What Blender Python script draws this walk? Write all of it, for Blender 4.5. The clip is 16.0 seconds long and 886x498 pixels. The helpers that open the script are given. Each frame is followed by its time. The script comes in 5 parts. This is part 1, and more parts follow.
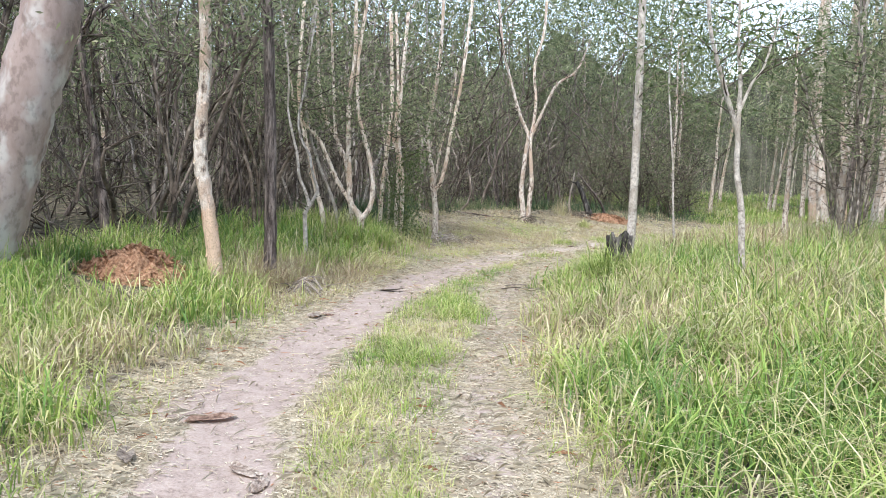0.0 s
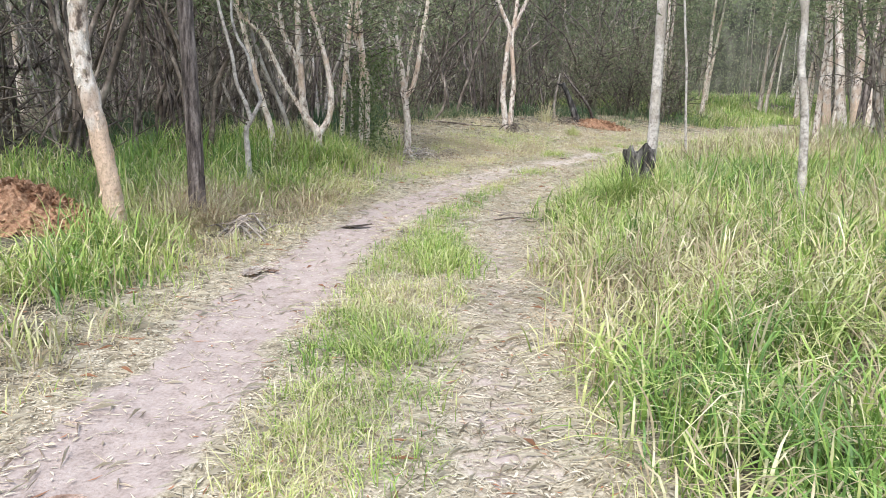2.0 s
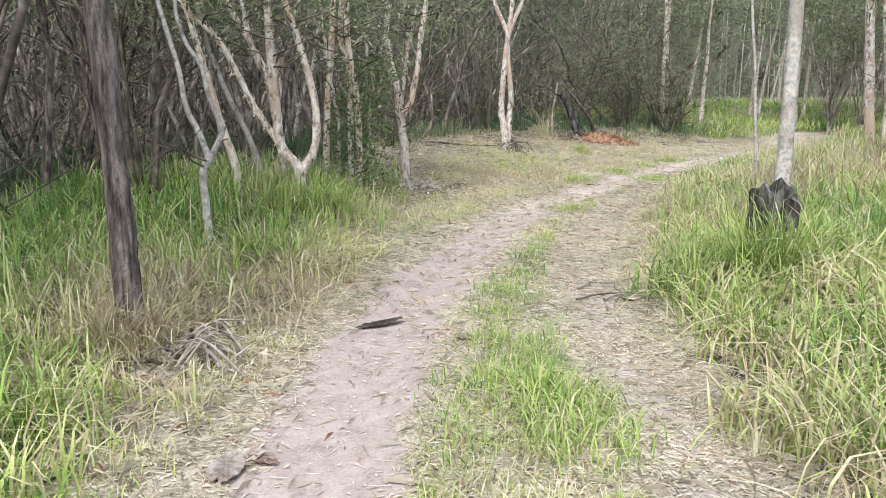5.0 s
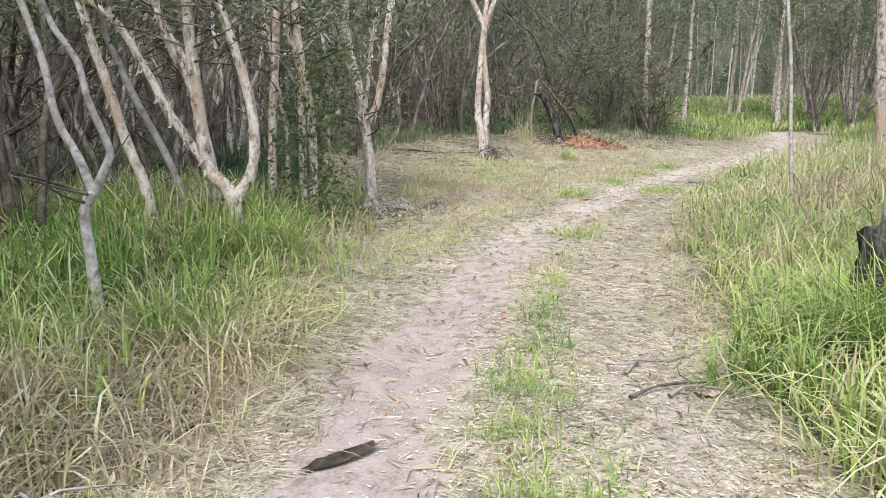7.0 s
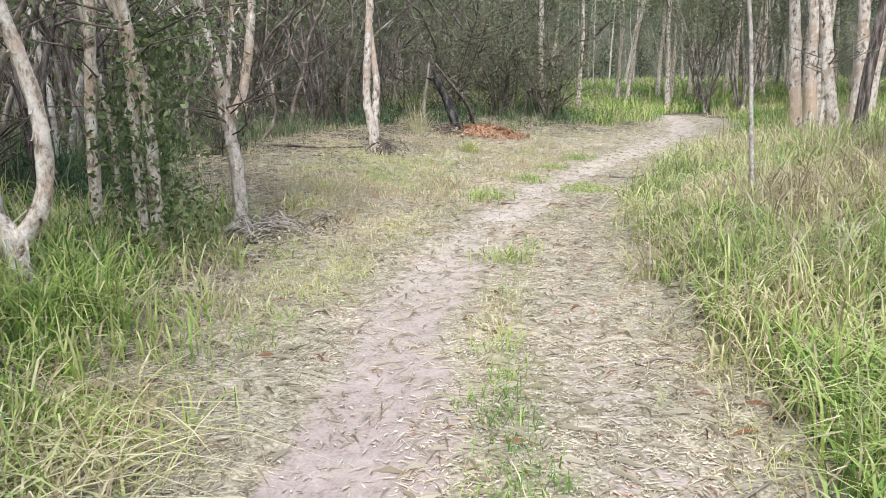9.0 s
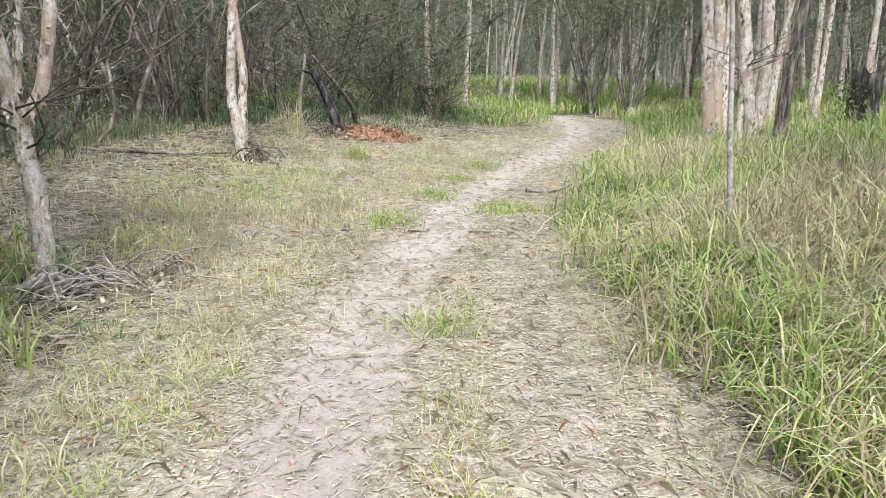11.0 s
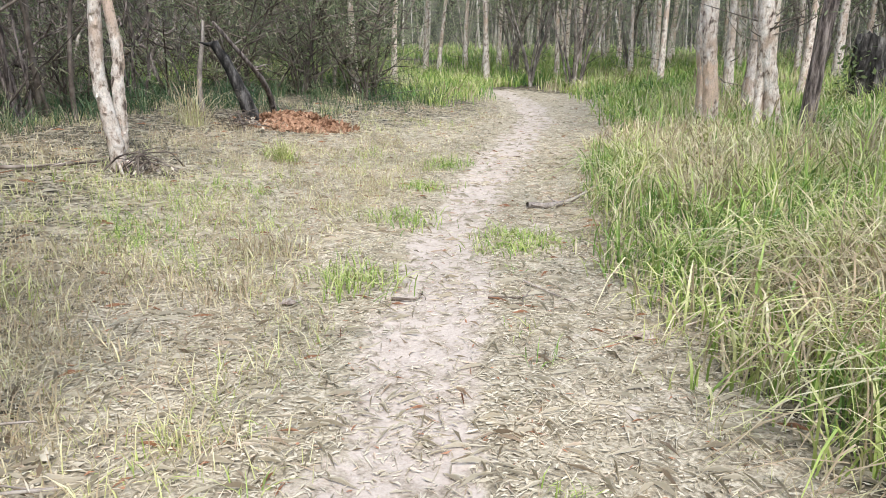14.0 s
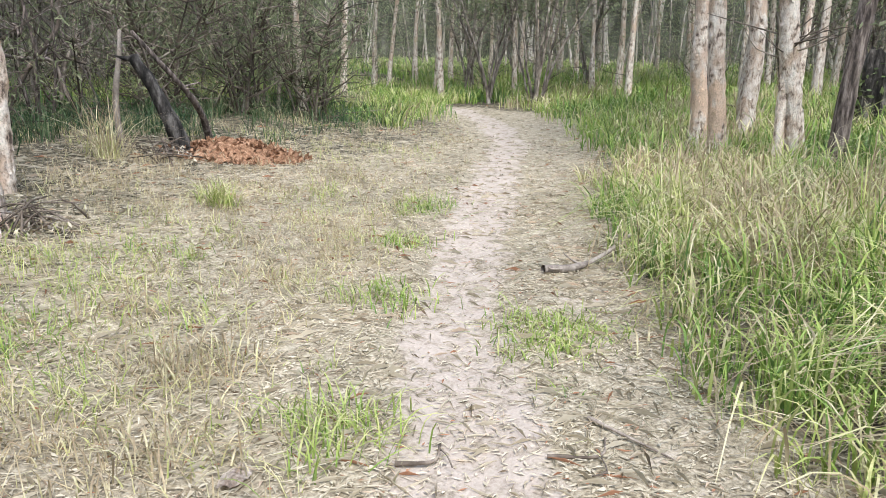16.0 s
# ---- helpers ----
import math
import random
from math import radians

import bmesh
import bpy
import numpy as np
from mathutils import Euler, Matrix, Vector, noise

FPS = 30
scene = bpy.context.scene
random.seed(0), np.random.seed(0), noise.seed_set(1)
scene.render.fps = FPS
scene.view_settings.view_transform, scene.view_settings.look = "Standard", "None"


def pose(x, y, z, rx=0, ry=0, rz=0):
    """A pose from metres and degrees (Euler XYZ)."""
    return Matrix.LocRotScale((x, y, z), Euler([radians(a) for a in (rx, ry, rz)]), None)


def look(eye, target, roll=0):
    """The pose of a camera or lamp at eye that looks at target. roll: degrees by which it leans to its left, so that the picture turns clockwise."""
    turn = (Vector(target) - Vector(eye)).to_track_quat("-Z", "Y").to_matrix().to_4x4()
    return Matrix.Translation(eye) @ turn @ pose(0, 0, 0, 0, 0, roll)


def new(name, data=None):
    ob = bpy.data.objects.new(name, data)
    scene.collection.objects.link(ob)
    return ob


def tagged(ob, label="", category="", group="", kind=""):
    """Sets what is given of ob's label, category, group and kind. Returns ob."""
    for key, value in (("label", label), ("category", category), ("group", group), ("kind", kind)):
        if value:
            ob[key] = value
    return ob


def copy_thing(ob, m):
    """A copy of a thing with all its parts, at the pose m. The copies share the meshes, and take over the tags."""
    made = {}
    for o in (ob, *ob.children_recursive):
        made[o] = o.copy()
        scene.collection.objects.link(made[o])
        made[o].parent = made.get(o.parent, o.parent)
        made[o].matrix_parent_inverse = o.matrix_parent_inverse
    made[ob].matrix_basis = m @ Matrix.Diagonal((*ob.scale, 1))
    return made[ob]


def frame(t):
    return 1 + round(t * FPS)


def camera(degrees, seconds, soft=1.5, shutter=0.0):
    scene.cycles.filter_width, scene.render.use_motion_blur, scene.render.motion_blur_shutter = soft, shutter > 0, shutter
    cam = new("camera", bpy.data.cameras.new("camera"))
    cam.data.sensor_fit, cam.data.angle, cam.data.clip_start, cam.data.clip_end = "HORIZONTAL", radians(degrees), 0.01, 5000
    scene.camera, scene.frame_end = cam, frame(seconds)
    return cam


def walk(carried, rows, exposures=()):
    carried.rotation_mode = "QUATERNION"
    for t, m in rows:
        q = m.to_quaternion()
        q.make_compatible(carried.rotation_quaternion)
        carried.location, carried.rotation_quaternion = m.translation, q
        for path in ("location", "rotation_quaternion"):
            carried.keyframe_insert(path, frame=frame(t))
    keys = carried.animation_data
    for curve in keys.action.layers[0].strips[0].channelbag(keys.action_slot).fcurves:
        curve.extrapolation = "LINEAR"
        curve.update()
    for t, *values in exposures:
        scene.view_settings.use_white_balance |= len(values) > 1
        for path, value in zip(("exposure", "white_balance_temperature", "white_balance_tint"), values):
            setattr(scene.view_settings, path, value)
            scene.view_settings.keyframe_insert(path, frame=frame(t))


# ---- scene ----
cam = camera(60.3, 16.0, soft=0.7)
METRES, EYE, TILT, LEAN, TURN = 14.3, 1.505, 0.0, 0.0, -14.1
ROWS = [
    (0.0, 0.0, 0.0, 0.0, 0.27, -6.08, -2.51),
    (0.5, 0.0017, 0.0351, -0.0004, -4.03, -5.66, -2.56),
    (1.0, 0.0022, 0.0705, -0.0018, -6.97, -7.45, -2.42),
    (1.5, 0.0013, 0.1033, -0.0015, -5.65, -9.35, -2.38),
    (2.0, -0.0053, 0.1386, -0.0037, -2.08, -12.96, -1.45),
    (2.5, -0.0116, 0.1723, -0.0036, -0.51, -12.97, -1.21),
    (3.0, -0.0206, 0.2048, -0.0035, -0.64, -12.84, -1.18),
    (3.5, -0.0266, 0.2357, -0.004, -1.13, -13.16, -1.02),
    (4.0, -0.0352, 0.2643, -0.0047, -2.99, -13.77, -1.21),
    (4.5, -0.0427, 0.2937, -0.003, -4.83, -13.88, -0.78),
    (5.0, -0.0467, 0.3235, -0.0029, -5.56, -12.13, -0.01),
    (7.5, -0.0385, 0.4789, -0.0035, -10.6, -12.44, 0.37),
    (8.0, -0.0338, 0.51, -0.0047, -13.54, -13.03, 0.14),
    (8.5, -0.0301, 0.5414, -0.0041, -14.85, -12.87, 0.25),
    (9.0, -0.03, 0.5722, -0.0046, -17.33, -13.34, 0.7),
    (9.5, -0.0248, 0.6038, -0.0068, -20.27, -13.53, 0.35),
    (10.0, -0.0186, 0.6339, -0.0054, -23.49, -13.48, -0.05),
    (12.5, 0.0186, 0.788, -0.0083, -29.66, -13.79, -0.55),
    (13.0, 0.0263, 0.8163, -0.0085, -31.22, -13.53, -0.15),
    (13.5, 0.0367, 0.8431, -0.0078, -31.51, -13.81, -0.25),
    (14.0, 0.0459, 0.8707, -0.0081, -33.95, -15.83, -0.11),
    (14.5, 0.0564, 0.8974, -0.0093, -34.52, -17.53, -0.38),
    (15.0, 0.0638, 0.9234, -0.0087, -36.64, -16.46, -0.82),
    (15.5, 0.0752, 0.9482, -0.0094, -37.55, -14.28, -0.64),
    (16.0, 0.0892, 0.9735, -0.0081, -38.36, -14.9, -0.41),
]
walk(cam, [(t, pose(0, 0, EYE, TILT, LEAN, TURN) @ pose(METRES * x, METRES * y, METRES * z, 90 + pitch, roll, yaw)) for t, x, y, z, yaw, pitch, roll in ROWS], exposures=[(0.0, 1.46), (1.0, 1.43), (3.0, 1.5), (4.5, 1.46), (9.0, 1.47), (12.5, 1.46), (14.0, 1.45), (15.0, 1.36), (16.0, 1.42)])

# ---- world and light: a bright overcast day above an open track in the woods ----
world = bpy.data.worlds.new("overcast_sky")
scene.world = world
world.use_nodes = True
wn = world.node_tree
sky = wn.nodes.new("ShaderNodeTexSky")
sky.sky_type, sky.sun_disc = "NISHITA", False
sky.sun_elevation, sky.sun_rotation = radians(57), radians(213)
soften = wn.nodes.new("ShaderNodeHueSaturation")
soften.inputs["Saturation"].default_value = 0.72
wn.links.new(sky.outputs[0], soften.inputs["Color"])
wn.links.new(soften.outputs[0], wn.nodes["Background"].inputs["Color"])
wn.nodes["Background"].inputs["Strength"].default_value = 0.15
sun_data = bpy.data.lights.new("sun", "SUN")
sun_data.energy, sun_data.angle, sun_data.color = 1.5, radians(22), (1.0, 0.99, 0.98)
sun = new("sun", sun_data)
sun.matrix_world = look((-5, -4, 26), (4, 10, 0))

# ---- materials ----


def ramp_node(nt, stops):
    n = nt.nodes.new("ShaderNodeValToRGB")
    el = n.color_ramp.elements
    while len(el) < len(stops):
        el.new(0.5)
    for e, (p, c) in zip(el, stops):
        e.position, e.color = p, (*c, 1)
    return n


def noise_node(nt, scale, detail=4, stretch=(1, 1, 1), rough=0.6):
    tc = nt.nodes.new("ShaderNodeTexCoord")
    mp = nt.nodes.new("ShaderNodeMapping")
    mp.inputs["Scale"].default_value = stretch
    n = nt.nodes.new("ShaderNodeTexNoise")
    n.inputs["Scale"].default_value, n.inputs["Detail"].default_value, n.inputs["Roughness"].default_value = scale, detail, rough
    nt.links.new(tc.outputs["Object"], mp.inputs[0])
    nt.links.new(mp.outputs[0], n.inputs["Vector"])
    return n


def mix_node(nt, fac, a, b, kind="MIX"):
    n = nt.nodes.new("ShaderNodeMix")
    n.data_type, n.blend_type = "RGBA", kind
    for sock, v in ((n.inputs[0], fac), (n.inputs[6], a), (n.inputs[7], b)):
        if isinstance(v, (int, float)):
            sock.default_value = v
        elif isinstance(v, tuple):
            sock.default_value = (*v, 1)
        else:
            nt.links.new(v, sock)
    return n.outputs[2]


def bump_node(nt, height, strength, distance):
    b = nt.nodes.new("ShaderNodeBump")
    b.inputs["Strength"].default_value, b.inputs["Distance"].default_value = strength, distance
    nt.links.new(height, b.inputs["Height"])
    return b.outputs[0]


def material(name, rough=0.85):
    m = bpy.data.materials.new(name)
    m.use_nodes = True
    bsdf = m.node_tree.nodes["Principled BSDF"]
    bsdf.inputs["Roughness"].default_value = rough
    bsdf.inputs["Specular IOR Level"].default_value = 0.25
    return m, m.node_tree, bsdf


def bark(name, stops, patch=None, scale=9.0, stretch=(1, 1, 0.25), relief=0.6, depth=0.012, shed=None):
    """Bark: long grain, blotches of a second colour and relief."""
    m, nt, bsdf = material(name, 0.9)
    grain = noise_node(nt, scale, 6, stretch, 0.65)
    col = ramp_node(nt, stops)
    nt.links.new(grain.outputs[0], col.inputs[0])
    out = col.outputs[0]
    if patch:
        blot = noise_node(nt, 3.2, 3, (1, 1, 0.6))
        mask = ramp_node(nt, ((0.50, (0, 0, 0)), (0.60, (1, 1, 1))))
        nt.links.new(blot.outputs[0], mask.inputs[0])
        out = mix_node(nt, mask.outputs[0], out, patch)
    if shed:
        lo, hi, colour = shed
        tc = nt.nodes.new("ShaderNodeTexCoord")
        xyz = nt.nodes.new("ShaderNodeSeparateXYZ")
        nt.links.new(tc.outputs["Object"], xyz.inputs[0])
        ragged = noise_node(nt, 6, 4, (1, 1, 0.5))
        sum_z = nt.nodes.new("ShaderNodeMath")
        sum_z.operation = "MULTIPLY_ADD"
        sum_z.inputs[1].default_value = 1.5
        nt.links.new(ragged.outputs[0], sum_z.inputs[0])
        nt.links.new(xyz.outputs[2], sum_z.inputs[2])
        span = nt.nodes.new("ShaderNodeMapRange")
        span.inputs["From Min"].default_value, span.inputs["From Max"].default_value = 0.0, 4.0
        nt.links.new(sum_z.outputs[0], span.inputs["Value"])
        lo, hi = (lo + 0.75) / 4, (hi + 0.75) / 4
        band = ramp_node(nt, ((lo - 0.02, (0, 0, 0)), (lo + 0.02, (1, 1, 1)), (hi - 0.02, (1, 1, 1)), (hi + 0.02, (0, 0, 0))))
        nt.links.new(span.outputs[0], band.inputs[0])
        inner = mix_node(nt, grain.outputs[0], tuple(0.62 * v for v in colour), tuple(1.3 * v for v in colour))
        out = mix_node(nt, band.outputs[0], out, inner)
    speck = noise_node(nt, scale * 4.5, 3, (1, 1, 0.7))
    fleck = ramp_node(nt, ((0.36, (0.42, 0.40, 0.38)), (0.48, (1, 1, 1)), (0.64, (1.15, 1.14, 1.12))))
    nt.links.new(speck.outputs[0], fleck.inputs[0])
    out = mix_node(nt, 0.45, out, fleck.outputs[0], "MULTIPLY")
    info = nt.nodes.new("ShaderNodeObjectInfo")
    shade = ramp_node(nt, ((0.0, (0.78, 0.78, 0.78)), (1.0, (1.1, 1.08, 1.05))))
    nt.links.new(info.outputs["Random"], shade.inputs[0])
    out = mix_node(nt, 1.0, out, shade.outputs[0], "MULTIPLY")
    nt.links.new(out, bsdf.inputs["Base Color"])
    nt.links.new(bump_node(nt, grain.outputs[0], relief, depth), bsdf.inputs["Normal"])
    return m


def foliage(name, stops, through_light=0.3, rough=0.55):
    """Leaves and blades: the colour runs along each piece's own tint, and some light comes through."""
    m, nt, bsdf = material(name, rough)
    at = nt.nodes.new("ShaderNodeAttribute")
    at.attribute_name = "tint"
    col = ramp_node(nt, stops)
    nt.links.new(at.outputs["Fac"], col.inputs[0])
    big = noise_node(nt, 1.3, 2)
    var = ramp_node(nt, ((0.3, (0.78, 0.8, 0.78)), (0.7, (1.12, 1.1, 1.05))))
    nt.links.new(big.outputs[0], var.inputs[0])
    out = mix_node(nt, 1.0, col.outputs[0], var.outputs[0], "MULTIPLY")
    nt.links.new(out, bsdf.inputs["Base Color"])
    tr = nt.nodes.new("ShaderNodeBsdfTranslucent")
    nt.links.new(out, tr.inputs[0])
    mx = nt.nodes.new("ShaderNodeMixShader")
    mx.inputs[0].default_value = through_light
    nt.links.new(bsdf.outputs[0], mx.inputs[1])
    nt.links.new(tr.outputs[0], mx.inputs[2])
    nt.links.new(mx.outputs[0], nt.nodes["Material Output"].inputs[0])
    return m


def ground_material():
    m, nt, bsdf = material("ground_soil", 0.95)

    def attr(n):
        a = nt.nodes.new("ShaderNodeAttribute")
        a.attribute_name = n
        return a.outputs["Fac"]
    fine, mid, broad = noise_node(nt, 60, 5), noise_node(nt, 9, 5), noise_node(nt, 1.6, 3)
    soil = ramp_node(nt, ((0.34, (0.22, 0.17, 0.145)), (0.47, (0.35, 0.283, 0.248)), (0.66, (0.46, 0.385, 0.345))))
    nt.links.new(mix_node(nt, 0.5, mid.outputs[0], fine.outputs[0]), soil.inputs[0])
    straw = ramp_node(nt, ((0.36, (0.13, 0.105, 0.07)), (0.5, (0.33, 0.285, 0.205)), (0.62, (0.54, 0.48, 0.37))))
    nt.links.new(mix_node(nt, 0.6, mid.outputs[0], fine.outputs[0]), straw.inputs[0])
    humus = ramp_node(nt, ((0.34, (0.03, 0.026, 0.018)), (0.5, (0.10, 0.088, 0.058)), (0.66, (0.24, 0.20, 0.135))))
    nt.links.new(mid.outputs[0], humus.inputs[0])

    def worn(mask, lo, hi):
        add = nt.nodes.new("ShaderNodeMath")
        add.operation = "ADD"
        nt.links.new(mask, add.inputs[0])
        off = nt.nodes.new("ShaderNodeMath")
        off.operation = "MULTIPLY_ADD"
        off.inputs[1].default_value, off.inputs[2].default_value = 1.3, -0.65
        nt.links.new(mid.outputs[0], off.inputs[0])
        nt.links.new(off.outputs[0], add.inputs[1])
        r = ramp_node(nt, ((lo, (0, 0, 0)), (hi, (1, 1, 1))))
        nt.links.new(add.outputs[0], r.inputs[0])
        return r.outputs[0]
    c = mix_node(nt, worn(attr("litter"), 0.3, 0.7), humus.outputs[0], straw.outputs[0])
    sand = ramp_node(nt, ((0.34, (0.29, 0.235, 0.195)), (0.47, (0.43, 0.365, 0.31)), (0.66, (0.54, 0.47, 0.405))))
    nt.links.new(mix_node(nt, 0.5, mid.outputs[0], fine.outputs[0]), sand.inputs[0])
    c = mix_node(nt, worn(attr("bare"), 0.35, 0.65), c, mix_node(nt, attr("sandy"), soil.outputs[0], sand.outputs[0]))
    nt.links.new(c, bsdf.inputs["Base Color"])
    nt.links.new(bump_node(nt, mix_node(nt, 0.4, mid.outputs[0], fine.outputs[0]), 0.8, 0.02), bsdf.inputs["Normal"])
    return m


M_GROUND = ground_material()
M_PAPER = bark("paperbark", ((0.35, (0.12, 0.09, 0.075)), (0.42, (0.42, 0.335, 0.27)), (0.48, (0.68, 0.585, 0.50)), (0.60, (0.84, 0.775, 0.70))), (0.60, 0.46, 0.36), 17, (1, 1, 0.55), 1.0, 0.03)
PAPER = ((0.35, (0.12, 0.09, 0.075)), (0.42, (0.42, 0.335, 0.27)), (0.48, (0.68, 0.585, 0.50)), (0.60, (0.84, 0.775, 0.70)))
M_PAPER_SHED = bark("paperbark_shedding", PAPER, (0.60, 0.46, 0.36), 17, (1, 1, 0.55), 1.0, 0.03, (0.1, 1.0, (0.74, 0.55, 0.41)))
M_PAPER_BAND = bark("paperbark_orange_band", PAPER, (0.60, 0.46, 0.36), 17, (1, 1, 0.55), 1.0, 0.03, (0.3, 0.9, (0.74, 0.56, 0.42)))
M_DARKBARK = bark("dark_furrowed_bark", ((0.38, (0.045, 0.036, 0.032)), (0.5, (0.16, 0.13, 0.117)), (0.62, (0.35, 0.295, 0.265))), None, 22, (1, 1, 0.16), 1.0, 0.02)
M_GREYBARK = bark("pale_grey_bark", ((0.36, (0.24, 0.21, 0.185)), (0.48, (0.52, 0.475, 0.43)), (0.62, (0.70, 0.655, 0.60))), (0.42, 0.37, 0.32), 12, (1, 1, 1.1), 0.8)
M_GUM = bark("smooth_gum_bark", ((0.3, (0.32, 0.24, 0.215)), (0.5, (0.47, 0.375, 0.345)), (0.7, (0.58, 0.51, 0.485))), (0.62, 0.585, 0.56), 2.5, (1, 1, 0.4), 0.25)
M_STEM = bark("scrub_bark", ((0.34, (0.07, 0.058, 0.05)), (0.5, (0.25, 0.215, 0.185)), (0.66, (0.58, 0.52, 0.46))), None, 9, (1, 1, 0.4), 0.6)
M_TWIG = bark("dry_twig", ((0.36, (0.045, 0.036, 0.029)), (0.52, (0.16, 0.13, 0.106)), (0.68, (0.38, 0.33, 0.28))), None, 3, (1, 1, 1), 0.3)
M_DEADWOOD = bark("weathered_wood", ((0.3, (0.14, 0.115, 0.10)), (0.5, (0.33, 0.285, 0.245)), (0.7, (0.52, 0.47, 0.41))), None, 14, (1, 1, 0.3), 0.5)
M_CHARRED = bark("charred_wood", ((0.36, (0.013, 0.012, 0.011)), (0.50, (0.055, 0.050, 0.046)), (0.66, (0.22, 0.205, 0.19))), None, 12, (1, 1, 0.3), 1.0, 0.02)
M_PALEBARK = bark("shed_pale_bark", ((0.34, (0.35, 0.26, 0.21)), (0.5, (0.62, 0.53, 0.46)), (0.66, (0.78, 0.71, 0.64))), None, 16, (1, 1, 1), 0.5)
M_REDBARK = bark("shed_red_bark", ((0.34, (0.16, 0.10, 0.075)), (0.5, (0.40, 0.28, 0.22)), (0.66, (0.58, 0.46, 0.39))), None, 12, (1, 1, 1), 0.5)
M_REDSOIL = bark("red_soil", ((0.34, (0.17, 0.09, 0.052)), (0.5, (0.42, 0.235, 0.14)), (0.66, (0.62, 0.40, 0.26))), None, 30, (1, 1, 1), 1.0, 0.02)
M_GRASS = foliage("green_grass", ((0.0, (0.13, 0.24, 0.085)), (0.3, (0.23, 0.37, 0.08)), (0.5, (0.41, 0.50, 0.15)), (0.72, (0.58, 0.57, 0.28)), (0.88, (0.74, 0.68, 0.47)), (1.0, (0.42, 0.33, 0.22))), 0.24, 0.45)
M_SEDGE = foliage("dark_sedge", ((0.0, (0.035, 0.075, 0.04)), (0.3, (0.075, 0.14, 0.065)), (0.6, (0.17, 0.22, 0.11)), (1.0, (0.40, 0.37, 0.24))), 0.3, 0.5)
M_DRY = foliage("dry_litter", ((0.0, (0.09, 0.06, 0.04)), (0.22, (0.23, 0.175, 0.12)), (0.5, (0.475, 0.416, 0.318)), (0.88, (0.68, 0.62, 0.515)), (1.0, (0.40, 0.21, 0.13))), 0.1, 0.7)
M_NEEDLE = foliage("grey_green_leaves", ((0.0, (0.085, 0.115, 0.058)), (0.5, (0.21, 0.25, 0.135)), (0.85, (0.33, 0.365, 0.21)), (1.0, (0.45, 0.42, 0.29))), 0.42, 0.55)
M_GUMLEAF = foliage("gum_leaves", ((0.0, (0.07, 0.105, 0.04)), (0.5, (0.14, 0.19, 0.075)), (1.0, (0.26, 0.30, 0.15))), 0.3, 0.4)

# ---- building helpers ----
rng = np.random.default_rng(7)


def mesh_of(name, V, faces, tint=None, smooth=False):
    """A mesh from an array of places and arrays of faces (threes or fours), with a tint for each vertex."""
    me = bpy.data.meshes.new(name)
    V = np.asarray(V, dtype=np.float32).reshape(-1, 3)
    faces = [np.asarray(f, dtype=np.int32) for f in faces if len(f)]
    me.vertices.add(len(V))
    me.vertices.foreach_set("co", V.ravel())
    total = np.concatenate([np.full(len(f), f.shape[1], dtype=np.int32) for f in faces])
    me.loops.add(int(total.sum()))
    me.loops.foreach_set("vertex_index", np.concatenate([f.ravel() for f in faces]))
    me.polygons.add(len(total))
    me.polygons.foreach_set("loop_start", np.concatenate(([0], np.cumsum(total)[:-1])).astype(np.int32))
    me.polygons.foreach_set("use_smooth", np.full(len(total), smooth))
    if tint is not None:
        me.attributes.new("tint", "FLOAT", "POINT").data.foreach_set("value", np.asarray(tint, dtype=np.float32))
    me.update(calc_edges=True)
    return me


def empty(name, x, y, z):
    ob = new(name)
    ob.empty_display_size = 0.2
    ob.matrix_basis = pose(x, y, z)
    return ob


def part(name, me, mat, parent=None, label=""):
    if isinstance(me, bmesh.types.BMesh):
        bm, me = me, bpy.data.meshes.new(name)
        bm.to_mesh(me)
        bm.free()
    ob = new(name, me)
    me.materials.append(mat)
    ob.parent = parent
    return tagged(ob, label)


def smooth_line(pts, n):
    """n places along a soft curve through the points."""
    p = np.asarray(pts, float)
    if len(p) == 2:
        return p[0] + (p[1] - p[0]) * np.linspace(0, 1, n)[:, None]
    q = np.vstack((2 * p[0] - p[1], p, 2 * p[-1] - p[-2]))
    u = np.linspace(0, len(p) - 1 - 1e-6, n)
    i = u.astype(int)
    f = (u - i)[:, None]
    a, b, c, d = q[i], q[i + 1], q[i + 2], q[i + 3]
    return 0.5 * (2 * b + (c - a) * f + (2 * a - 5 * b + 4 * c - d) * f ** 2 + (3 * b - a - 3 * c + d) * f ** 3)


